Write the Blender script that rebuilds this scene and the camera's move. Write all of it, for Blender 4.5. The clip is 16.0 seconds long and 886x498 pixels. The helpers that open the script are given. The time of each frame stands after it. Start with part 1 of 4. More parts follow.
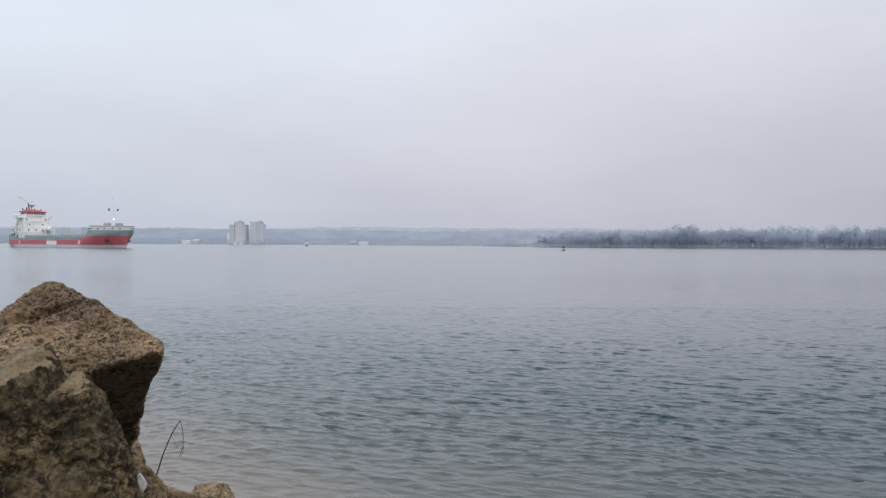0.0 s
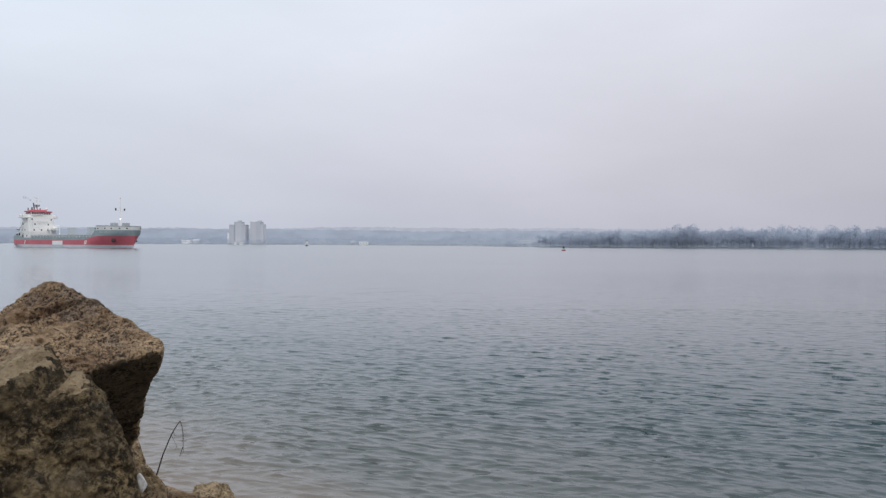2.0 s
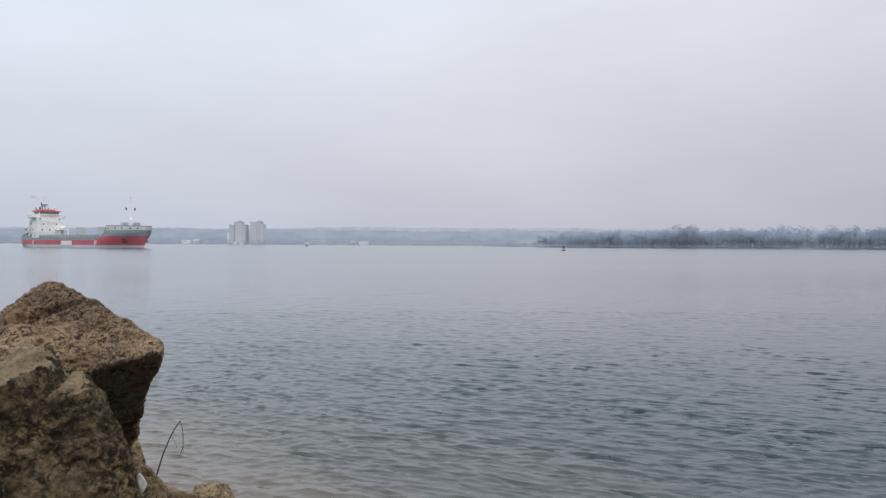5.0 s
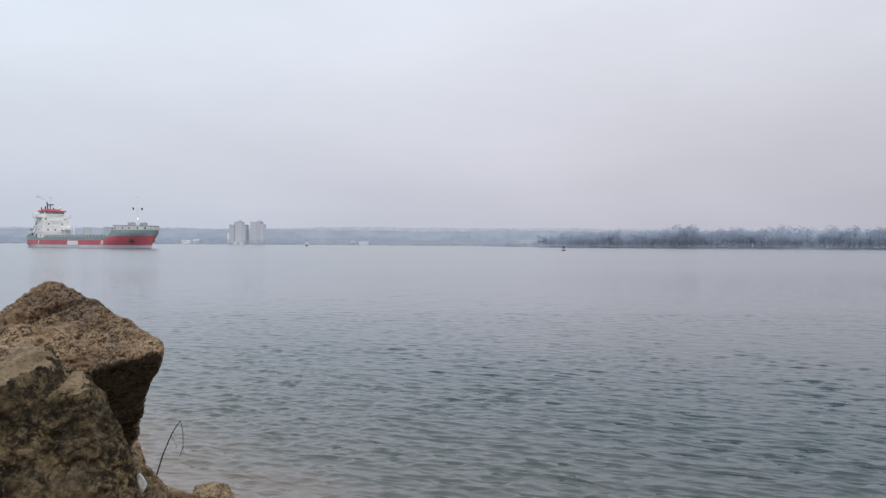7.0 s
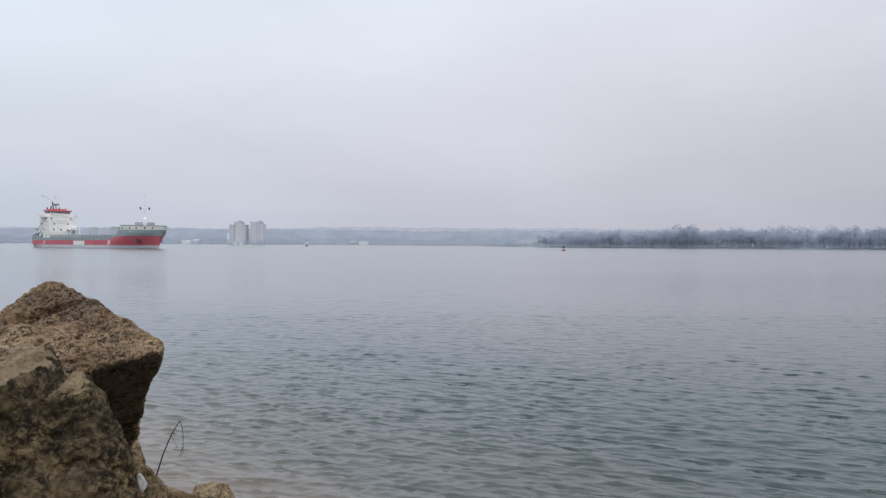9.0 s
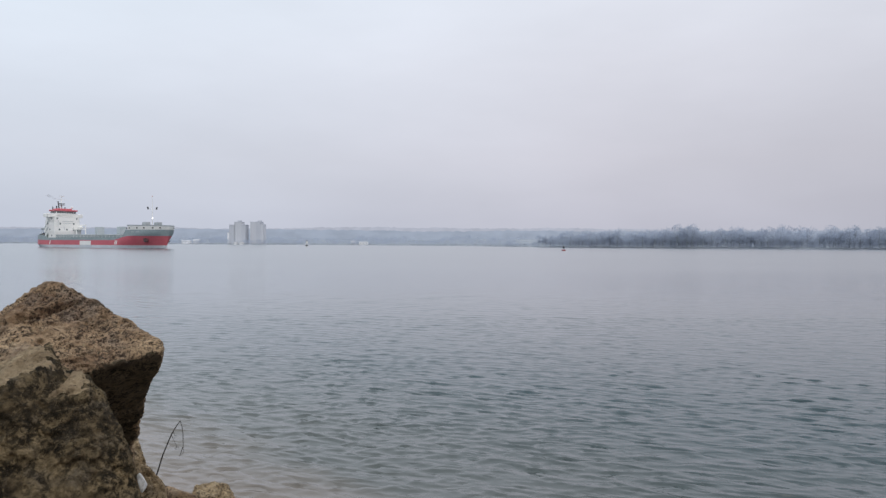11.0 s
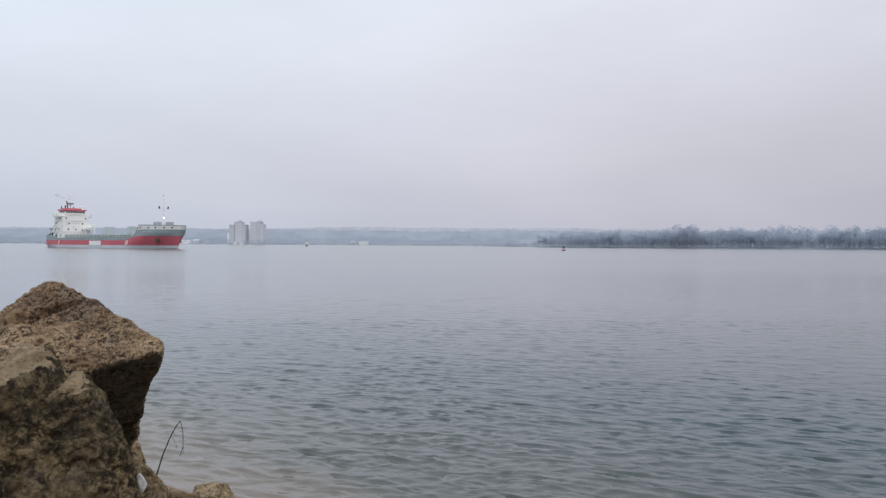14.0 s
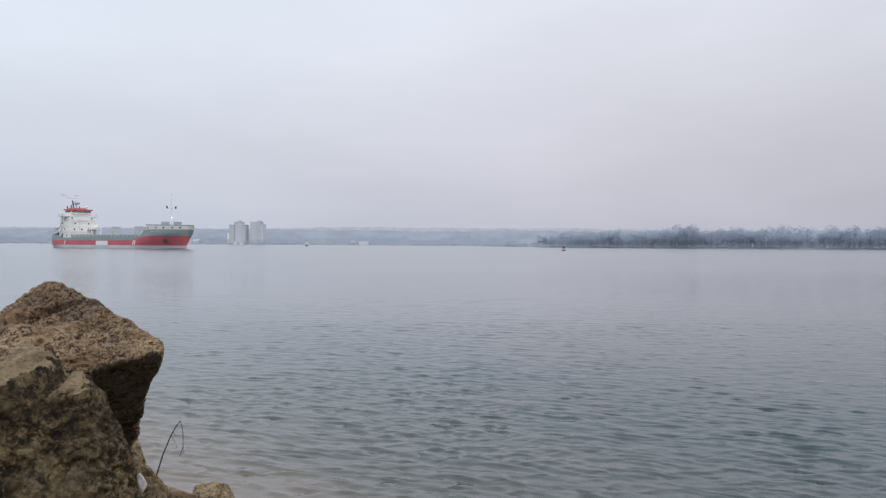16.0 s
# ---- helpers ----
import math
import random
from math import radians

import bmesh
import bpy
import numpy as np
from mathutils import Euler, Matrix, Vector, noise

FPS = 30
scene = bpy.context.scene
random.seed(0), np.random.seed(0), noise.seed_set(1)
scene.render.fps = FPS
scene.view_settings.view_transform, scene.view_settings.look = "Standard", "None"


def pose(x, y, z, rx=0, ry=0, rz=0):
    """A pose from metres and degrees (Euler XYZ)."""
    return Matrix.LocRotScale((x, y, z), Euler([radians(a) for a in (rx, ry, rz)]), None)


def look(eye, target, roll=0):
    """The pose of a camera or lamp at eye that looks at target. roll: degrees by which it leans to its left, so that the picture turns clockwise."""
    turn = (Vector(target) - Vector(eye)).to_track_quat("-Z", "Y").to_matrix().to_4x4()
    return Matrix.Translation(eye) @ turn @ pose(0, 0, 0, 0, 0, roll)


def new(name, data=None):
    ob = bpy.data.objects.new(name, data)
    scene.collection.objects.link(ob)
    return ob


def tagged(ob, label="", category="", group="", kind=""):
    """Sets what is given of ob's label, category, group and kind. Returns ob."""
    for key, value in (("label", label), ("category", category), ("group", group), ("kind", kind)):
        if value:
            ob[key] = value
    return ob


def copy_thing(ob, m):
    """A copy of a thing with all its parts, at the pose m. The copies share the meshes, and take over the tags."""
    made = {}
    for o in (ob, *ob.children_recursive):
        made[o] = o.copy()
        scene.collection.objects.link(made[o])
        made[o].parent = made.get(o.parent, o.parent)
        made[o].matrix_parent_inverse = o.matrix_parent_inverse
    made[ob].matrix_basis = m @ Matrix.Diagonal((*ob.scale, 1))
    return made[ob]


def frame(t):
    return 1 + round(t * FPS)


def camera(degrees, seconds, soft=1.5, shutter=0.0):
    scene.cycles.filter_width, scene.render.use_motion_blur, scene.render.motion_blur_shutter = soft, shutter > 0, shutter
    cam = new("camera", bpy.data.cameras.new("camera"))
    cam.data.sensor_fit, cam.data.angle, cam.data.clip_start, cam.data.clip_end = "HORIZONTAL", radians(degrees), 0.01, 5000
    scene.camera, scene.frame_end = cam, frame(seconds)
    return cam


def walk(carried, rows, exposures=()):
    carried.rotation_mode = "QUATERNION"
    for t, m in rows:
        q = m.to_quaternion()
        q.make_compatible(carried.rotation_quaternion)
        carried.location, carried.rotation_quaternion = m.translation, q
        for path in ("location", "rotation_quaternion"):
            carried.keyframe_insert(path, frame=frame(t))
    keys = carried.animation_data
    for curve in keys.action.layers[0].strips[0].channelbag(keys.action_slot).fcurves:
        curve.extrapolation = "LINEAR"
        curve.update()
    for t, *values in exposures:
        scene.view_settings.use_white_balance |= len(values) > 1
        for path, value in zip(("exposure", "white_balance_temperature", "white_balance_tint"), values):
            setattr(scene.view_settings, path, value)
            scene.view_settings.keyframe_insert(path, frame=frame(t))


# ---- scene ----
cam = camera(66.0, 16.0, soft=1.35)
walk(cam, [(0.0, look((0, 0, 2.7), (0, 100, 1.903), 0.26)), (16.0, look((0, 0, 2.7), (0, 100, 1.903), 0.26))])
scene.view_settings.exposure = 0.0

# ---- overcast daylight ----
SUN_EL, SUN_AZ = 50.0, 165.0


def overcast_world():
    w = bpy.data.worlds.new("overcast")
    scene.world = w
    w.use_nodes = True
    nt = w.node_tree
    nt.nodes.clear()
    N, L = nt.nodes.new, nt.links.new
    out, bg = N("ShaderNodeOutputWorld"), N("ShaderNodeBackground")
    sky = N("ShaderNodeTexSky")
    sky.sky_type, sky.sun_disc = "NISHITA", False
    sky.sun_elevation, sky.sun_rotation = radians(SUN_EL), radians(SUN_AZ)
    sky.air_density, sky.dust_density = 1.0, 4.0
    dim = N("ShaderNodeMix")
    dim.data_type, dim.blend_type = "RGBA", "MULTIPLY"
    dim.inputs[0].default_value = 1.0
    dim.inputs[7].default_value = (0.1, 0.1, 0.1, 1)
    L(sky.outputs[0], dim.inputs[6])
    tc, sep = N("ShaderNodeTexCoord"), N("ShaderNodeSeparateXYZ")
    L(tc.outputs["Generated"], sep.inputs[0])
    ramp = N("ShaderNodeValToRGB")
    stops = [(0.0, (0.54, 0.555, 0.645)), (0.035, (0.555, 0.566, 0.655)), (0.12, (0.632, 0.637, 0.715)), (0.25, (0.74, 0.762, 0.845)),
             (0.36, (0.79, 0.835, 0.925)), (1.0, (0.90, 0.95, 1.02))]
    el = ramp.color_ramp.elements
    while len(el) < len(stops):
        el.new(0.5)
    for e, (p, c) in zip(el, stops):
        e.position, e.color = p, (*c, 1)
    # soft cloud lumps, wide and flat
    mp = N("ShaderNodeMapping")
    mp.inputs["Scale"].default_value = (1.6, 1.6, 5.0)
    mp.inputs["Rotation"].default_value = (0.05, -0.1, 0)
    n1 = N("ShaderNodeTexNoise")
    n1.inputs["Scale"].default_value, n1.inputs["Detail"].default_value, n1.inputs["Roughness"].default_value = 1.9, 5, 0.5
    L(tc.outputs["Generated"], mp.inputs[0])
    L(mp.outputs[0], n1.inputs["Vector"])
    # the cloud is a little thinner on one side
    left = N("ShaderNodeMath")
    left.operation = "MULTIPLY_ADD"
    left.inputs[1].default_value, left.inputs[2].default_value = -0.075, 0.0
    L(sep.outputs[0], left.inputs[0])
    amt = N("ShaderNodeMath")
    amt.operation = "MULTIPLY_ADD"
    amt.inputs[1].default_value, amt.inputs[2].default_value = 0.22, 0.922
    L(n1.outputs[0], amt.inputs[0])
    thick = N("ShaderNodeMapRange")
    thick.interpolation_type = "SMOOTHSTEP"
    thick.inputs[1].default_value, thick.inputs[2].default_value, thick.inputs[3].default_value, thick.inputs[4].default_value = 0.12, 0.62, 0.0, -0.10
    L(sep.outputs[0], thick.inputs[0])
    both = N("ShaderNodeMath")
    both.operation = "ADD"
    L(thick.outputs[0], both.inputs[0])
    L(amt.outputs[0], both.inputs[1])
    add = N("ShaderNodeMath")
    add.operation = "ADD"
    L(both.outputs[0], add.inputs[0])
    L(left.outputs[0], add.inputs[1])
    mul = N("ShaderNodeVectorMath")
    mul.operation = "SCALE"
    L(sep.outputs[2], ramp.inputs[0])
    L(ramp.outputs[0], mul.inputs[0])
    L(add.outputs[0], mul.inputs[3])
    # bluer on the one side, warmer on the other
    side, hue, tinted = N("ShaderNodeMapRange"), N("ShaderNodeMix"), N("ShaderNodeVectorMath")
    side.inputs[1].default_value, side.inputs[2].default_value = -0.55, 0.22
    hue.data_type = "RGBA"
    hue.inputs[6].default_value, hue.inputs[7].default_value = (0.952, 1.004, 1.014, 1), (1.012, 0.996, 0.993, 1)
    tinted.operation = "MULTIPLY"
    L(sep.outputs[0], side.inputs[0])
    L(side.outputs[0], hue.inputs[0])
    L(mul.outputs[0], tinted.inputs[0])
    L(hue.outputs[2], tinted.inputs[1])
    mix = N("ShaderNodeMix")
    mix.data_type = "RGBA"
    mix.inputs[0].default_value = 0.95
    L(dim.outputs[2], mix.inputs[6])
    L(tinted.outputs[0], mix.inputs[7])
    L(mix.outputs[2], bg.inputs[0])
    L(bg.outputs[0], out.inputs[0])


overcast_world()
sun = new("sun", bpy.data.lights.new("sun", "SUN"))
sun.data.energy, sun.data.angle, sun.data.color = 1.0, radians(60), (1.0, 0.96, 0.9)
sx, sy, sz = (math.cos(radians(SUN_EL)) * math.sin(radians(SUN_AZ)), math.cos(radians(SUN_EL)) * math.cos(radians(SUN_AZ)), math.sin(radians(SUN_EL)))
sun.matrix_world = look((sx * 50, sy * 50, sz * 50), (0, 0, 0))


# ---- materials ----
def surface(name, c1, c2, rough=0.8, metal=0.0, scale=3.0, fine=20.0, bump=0.1, dist=0.02, spots=None, spot_scale=30.0, spot_cut=0.6, random_tint=0.0, grain_amount=0.28):
    """A painted or natural surface: two tones at a large scale, grain at a fine one, relief, and dark or light spots."""
    m = bpy.data.materials.new(name)
    m.use_nodes = True
    nt = m.node_tree
    N, L = nt.nodes.new, nt.links.new
    b = nt.nodes["Principled BSDF"]
    b.inputs["Metallic"].default_value = metal
    tc = N("ShaderNodeTexCoord")
    big, small = N("ShaderNodeTexNoise"), N("ShaderNodeTexNoise")
    big.inputs["Scale"].default_value, big.inputs["Detail"].default_value = scale, 6
    small.inputs["Scale"].default_value, small.inputs["Detail"].default_value = fine, 5
    L(tc.outputs["Object"], big.inputs["Vector"])
    L(tc.outputs["Object"], small.inputs["Vector"])
    ramp = N("ShaderNodeValToRGB")
    ramp.color_ramp.elements[0].position, ramp.color_ramp.elements[1].position = 0.33, 0.67
    ramp.color_ramp.elements[0].color, ramp.color_ramp.elements[1].color = (*c1, 1), (*c2, 1)
    L(big.outputs[0], ramp.inputs[0])
    grain = N("ShaderNodeMapRange")
    grain.inputs[1].default_value, grain.inputs[2].default_value, grain.inputs[3].default_value, grain.inputs[4].default_value = 0.25, 0.75, 1 - grain_amount, 1 + grain_amount
    L(small.outputs[0], grain.inputs[0])
    col = N("ShaderNodeVectorMath")
    col.operation = "SCALE"
    L(ramp.outputs[0], col.inputs[0])
    L(grain.outputs[0], col.inputs[3])
    last = col.outputs[0]
    if random_tint:
        oi, rr = N("ShaderNodeObjectInfo"), N("ShaderNodeMapRange")
        rr.inputs[3].default_value, rr.inputs[4].default_value = 1 - random_tint, 1 + random_tint
        L(oi.outputs["Random"], rr.inputs[0])
        c3 = N("ShaderNodeVectorMath")
        c3.operation = "SCALE"
        L(last, c3.inputs[0])
        L(rr.outputs[0], c3.inputs[3])
        last = c3.outputs[0]
    if spots:
        sp, cut = N("ShaderNodeTexNoise"), N("ShaderNodeMapRange")
        sp.inputs["Scale"].default_value, sp.inputs["Detail"].default_value, sp.inputs["Roughness"].default_value = spot_scale, 4, 0.6
        L(tc.outputs["Object"], sp.inputs["Vector"])
        cut.inputs[1].default_value, cut.inputs[2].default_value = spot_cut, spot_cut + 0.07
        L(sp.outputs[0], cut.inputs[0])
        mx = N("ShaderNodeMix")
        mx.data_type = "RGBA"
        mx.inputs[7].default_value = (*spots, 1)
        L(cut.outputs[0], mx.inputs[0])
        L(last, mx.inputs[6])
        last = mx.outputs[2]
    L(last, b.inputs["Base Color"])
    rg = N("ShaderNodeMapRange")
    rg.inputs[3].default_value, rg.inputs[4].default_value = max(rough - 0.12, 0.02), min(rough + 0.12, 1)
    L(small.outputs[0], rg.inputs[0])
    L(rg.outputs[0], b.inputs["Roughness"])
    bp = N("ShaderNodeBump")
    bp.inputs["Strength"].default_value, bp.inputs["Distance"].default_value = bump, dist
    L(small.outputs[0], bp.inputs["Height"])
    L(bp.outputs[0], b.inputs["Normal"])
    return m


def thin_twigs(name, c1, c2, tint):
    """Bare winter twigs: thin matter that light passes through from both sides."""
    m = bpy.data.materials.new(name)
    m.use_nodes = True
    nt = m.node_tree
    nt.nodes.clear()
    N, L = nt.nodes.new, nt.links.new
    out, mix, d, tr = N("ShaderNodeOutputMaterial"), N("ShaderNodeMixShader"), N("ShaderNodeBsdfDiffuse"), N("ShaderNodeBsdfTranslucent")
    tc, n, r = N("ShaderNodeTexCoord"), N("ShaderNodeTexNoise"), N("ShaderNodeValToRGB")
    n.inputs["Scale"].default_value, n.inputs["Detail"].default_value = 0.12, 5
    r.color_ramp.elements[0].position, r.color_ramp.elements[1].position = 0.35, 0.65
    r.color_ramp.elements[0].color, r.color_ramp.elements[1].color = (*c1, 1), (*c2, 1)
    oi, rr, sc = N("ShaderNodeObjectInfo"), N("ShaderNodeMapRange"), N("ShaderNodeVectorMath")
    rr.inputs[3].default_value, rr.inputs[4].default_value = 1 - tint, 1 + tint
    sc.operation = "SCALE"
    L(tc.outputs["Object"], n.inputs["Vector"])
    L(n.outputs[0], r.inputs[0])
    L(oi.outputs["Random"], rr.inputs[0])
    L(r.outputs[0], sc.inputs[0])
    L(rr.outputs[0], sc.inputs[3])
    L(sc.outputs[0], d.inputs[0])
    L(sc.outputs[0], tr.inputs[0])
    mix.inputs[0].default_value = 0.5
    L(d.outputs[0], mix.inputs[1])
    L(tr.outputs[0], mix.inputs[2])
    L(mix.outputs[0], out.inputs[0])
    return m


def rock_surface(name, c1, c2, stain, cut, scale, mottle=0.7, speck=0.9):
    """Weathered carbonate rock: warm and cool tones, dark lichen in the hollows and in fine pits, rough relief at three sizes."""
    m = bpy.data.materials.new(name)
    m.use_nodes = True
    nt = m.node_tree
    N, L = nt.nodes.new, nt.links.new
    b = nt.nodes["Principled BSDF"]
    b.inputs["Roughness"].default_value = 0.93
    b.inputs["Specular IOR Level"].default_value = 0.2
    tc = N("ShaderNodeTexCoord")

    def tex(sc, det, ro, warp=0.0):
        n = N("ShaderNodeTexNoise")
        n.inputs["Scale"].default_value, n.inputs["Detail"].default_value, n.inputs["Roughness"].default_value, n.inputs["Distortion"].default_value = sc, det, ro, warp
        L(tc.outputs["Object"], n.inputs["Vector"])
        return n.outputs[0]

    def cutter(v, lo, hi, top=1.0):
        r = N("ShaderNodeMapRange")
        r.inputs[1].default_value, r.inputs[2].default_value, r.inputs[4].default_value = lo, hi, top
        L(v, r.inputs[0])
        return r.outputs[0]

    def blend(fac, a, c):
        x = N("ShaderNodeMix")
        x.data_type = "RGBA"
        L(fac, x.inputs[0])
        L(a, x.inputs[6])
        x.inputs[7].default_value = (*c, 1)
        return x.outputs[2]

    def where(v, patch):
        x = N("ShaderNodeMath")
        x.operation = "MULTIPLY"
        L(v, x.inputs[0])
        L(patch, x.inputs[1])
        return x.outputs[0]

    patch = cutter(tex(scale * 1.3 + 0.7, 5, 0.55, 0.7), 0.34, 0.54)
    base = N("ShaderNodeValToRGB")
    base.color_ramp.elements[0].position, base.color_ramp.elements[1].position = 0.35, 0.65
    base.color_ramp.elements[0].color, base.color_ramp.elements[1].color = (*c1, 1), (*c2, 1)
    L(tex(scale, 10, 0.66, 0.6), base.inputs[0])
    grey = tuple(0.13 * sum(c2) + 0.3 * v for v in c2)
    col = blend(cutter(tex(scale * 1.7 + 1.3, 7, 0.6), 0.50, 0.70, mottle), base.outputs[0], grey)
    col = blend(cutter(tex(scale * 2.6, 10, 0.75, 0.8), cut, cut + 0.14, 0.5 + 0.4 * mottle), col, stain)
    col = blend(cutter(tex(26, 6, 0.65, 0.5), cut + 0.02, cut + 0.12, 0.5 + 0.5 * mottle), col, stain)
    col = blend(where(cutter(tex(44, 5, 0.7, 0.4), cut - 0.02, cut + 0.06, speck), patch), col, tuple(v * 0.8 for v in stain))
    pits = tex(85, 4, 0.65)
    col = blend(where(cutter(pits, 0.54, 0.61, speck), patch), col, tuple(v * 0.6 for v in stain))
    col = blend(cutter(tex(120, 3, 0.6), 0.60, 0.68, 0.4), col, tuple(min(v * 1.15, 0.6) for v in c2))
    L(col, b.inputs["Base Color"])
    prev = None
    for h, st, di in ((tex(11, 9, 0.7), 1.0, 0.07), (tex(44, 5, 0.7, 0.4), -0.7, 0.03), (pits, -0.8, 0.014), (tex(170, 4, 0.7), 0.6, 0.003)):
        bp = N("ShaderNodeBump")
        bp.invert = st < 0
        bp.inputs["Strength"].default_value, bp.inputs["Distance"].default_value = abs(st), di
        L(h, bp.inputs["Height"])
        if prev:
            L(prev, bp.inputs["Normal"])
        prev = bp.outputs[0]
    L(prev, b.inputs["Normal"])
    return m


def glowing(name, c, strength):
    m = bpy.data.materials.new(name)
    m.use_nodes = True
    b = m.node_tree.nodes["Principled BSDF"]
    b.inputs["Base Color"].default_value = (*c, 1)
    b.inputs["Emission Color"].default_value = (*c, 1)
    b.inputs["Emission Strength"].default_value = strength
    return m


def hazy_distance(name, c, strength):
    """Far hills that drown in mist: a plain backdrop, haze painted as glow."""
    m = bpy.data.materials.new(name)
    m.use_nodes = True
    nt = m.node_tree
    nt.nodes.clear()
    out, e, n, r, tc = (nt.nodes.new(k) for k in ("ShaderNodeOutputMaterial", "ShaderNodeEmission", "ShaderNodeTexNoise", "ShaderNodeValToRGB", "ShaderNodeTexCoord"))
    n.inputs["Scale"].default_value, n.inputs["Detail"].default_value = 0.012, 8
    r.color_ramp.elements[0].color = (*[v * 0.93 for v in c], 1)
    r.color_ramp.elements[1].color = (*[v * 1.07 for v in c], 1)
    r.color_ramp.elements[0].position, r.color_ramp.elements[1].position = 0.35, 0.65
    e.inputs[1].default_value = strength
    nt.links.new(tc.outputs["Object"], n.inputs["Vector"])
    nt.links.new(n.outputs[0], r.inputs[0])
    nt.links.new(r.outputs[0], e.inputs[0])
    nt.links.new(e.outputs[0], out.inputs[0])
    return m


def water_material(name, bump_near, bump_far):
    """Lake water: gloss over a green scattering body, sandy where it is shallow along the bank; ripples as relief at three sizes."""
    m = bpy.data.materials.new(name)
    m.use_nodes = True
    nt = m.node_tree
    N, L = nt.nodes.new, nt.links.new
    b = nt.nodes["Principled BSDF"]
    b.inputs["IOR"].default_value = 1.333
    b.inputs["Specular IOR Level"].default_value = 0.95
    geo, tc, sep = N("ShaderNodeNewGeometry"), N("ShaderNodeTexCoord"), N("ShaderNodeSeparateXYZ")
    L(geo.outputs["Position"], sep.inputs[0])
    # far out the ripples are finer than the relief: they become roughness
    far = N("ShaderNodeMapRange")
    far.inputs[1].default_value, far.inputs[2].default_value, far.inputs[3].default_value, far.inputs[4].default_value = 8.0, 95.0, 0.03, 0.22
    far.interpolation_type = "SMOOTHSTEP"
    L(sep.outputs[1], far.inputs[0])
    L(far.outputs[0], b.inputs["Roughness"])
    b.inputs["Coat IOR"].default_value = 1.333
    sheen = N("ShaderNodeMapRange")
    sheen.inputs[1].default_value, sheen.inputs[2].default_value, sheen.inputs[4].default_value = 12.0, 80.0, 0.75
    L(sep.outputs[1], sheen.inputs[0])
    L(sheen.outputs[0], b.inputs["Coat Weight"])
    L(far.outputs[0], b.inputs["Coat Roughness"])
    wob = N("ShaderNodeTexNoise")
    wob.inputs["Scale"].default_value, wob.inputs["Detail"].default_value = 0.45, 3
    L(geo.outputs["Position"], wob.inputs["Vector"])
    # depth grows away from the bank and to one side
    a = N("ShaderNodeMath")
    a.operation = "MULTIPLY_ADD"
    a.inputs[1].default_value = 0.95
    L(sep.outputs[0], a.inputs[0])
    L(sep.outputs[1], a.inputs[2])
    c = N("ShaderNodeMath")
    c.operation = "MULTIPLY_ADD"
    c.inputs[1].default_value = 2.5
    L(wob.outputs[0], c.inputs[0])
    L(a.outputs[0], c.inputs[2])
    deep = N("ShaderNodeMapRange")
    deep.interpolation_type = "SMOOTHSTEP"
    deep.inputs[1].default_value, deep.inputs[2].default_value = 3.4, 17.0
    L(c.outputs[0], deep.inputs[0])
    mx = N("ShaderNodeValToRGB")
    mx.color_ramp.elements.new(0.3)
    for e, (p, v) in zip(mx.color_ramp.elements, ((0.0, (0.245, 0.188, 0.150)), (0.3, (0.084, 0.094, 0.090)), (1.0, (0.019, 0.047, 0.057)))):
        e.position, e.color = p, (*v, 1)
    L(deep.outputs[0], mx.inputs[0])
    L(mx.outputs[0], b.inputs["Base Color"])
    prev = None
    for sc, det, st, di in ((0.9, 3, bump_far, 0.10), (4.0, 4, bump_near, 0.03), (14.0, 3, bump_near * 0.6, 0.006)):
        mp, n, bp = N("ShaderNodeMapping"), N("ShaderNodeTexNoise"), N("ShaderNodeBump")
        mp.vector_type = "TEXTURE"
        mp.inputs["Scale"].default_value = (1.9, 1.0, 1.0)
        mp.inputs["Rotation"].default_value = (0, 0, -0.33)
        n.inputs["Scale"].default_value, n.inputs["Detail"].default_value, n.inputs["Roughness"].default_value = sc, det, 0.5
        bp.inputs["Strength"].default_value, bp.inputs["Distance"].default_value = st, di
        L(tc.outputs["Object"], mp.inputs[0])
        L(mp.outputs[0], n.inputs["Vector"])
        L(n.outputs[0], bp.inputs["Height"])
        if prev:
            L(prev, bp.inputs["Normal"])
        prev = bp.outputs[0]
    L(prev, b.inputs["Normal"])
    L(prev, b.inputs["Coat Normal"])
    return m


M_WAVE = water_material("ripple_water", 0.4, 0.22)
M_BANK = surface("bank_gravel", (0.09, 0.075, 0.055), (0.16, 0.135, 0.10), 0.9, 0, 2.0, 25, 0.5, 0.03)
M_TAN = rock_surface("tan_dolomite", (0.25, 0.155, 0.095), (0.66, 0.475, 0.30), (0.050, 0.034, 0.028), 0.52, 2.4, 0.6)
M_DARK = rock_surface("lichened_dolomite", (0.080, 0.058, 0.034), (0.35, 0.262, 0.150), (0.020, 0.016, 0.011), 0.485, 8.0, 0.6, 0.8)
# underside tone: black lichen plus the overhang's shade put into the colour
M_SHADED_LICHEN = rock_surface("shaded_lichen", (0.07, 0.053, 0.037), (0.27, 0.205, 0.135), (0.014, 0.012, 0.010), 0.52, 5.0, 0.4)
# worn top tone, paler because sky light is put into the colour
M_LIT_WORN = rock_surface("lit_worn_stone", (0.28, 0.205, 0.125), (0.54, 0.42, 0.275), (0.070, 0.055, 0.040), 0.58, 5.0, 0.15, 0.4)
M_PALE = rock_surface("pale_limestone", (0.33, 0.235, 0.135), (0.66, 0.51, 0.33), (0.060, 0.045, 0.032), 0.54, 6.0, 0.45)
M_WHITE_STONE = surface("white_quartz", (0.6, 0.6, 0.6), (0.8, 0.8, 0.8), 0.6, 0, 14, 60, 0.4, 0.004)
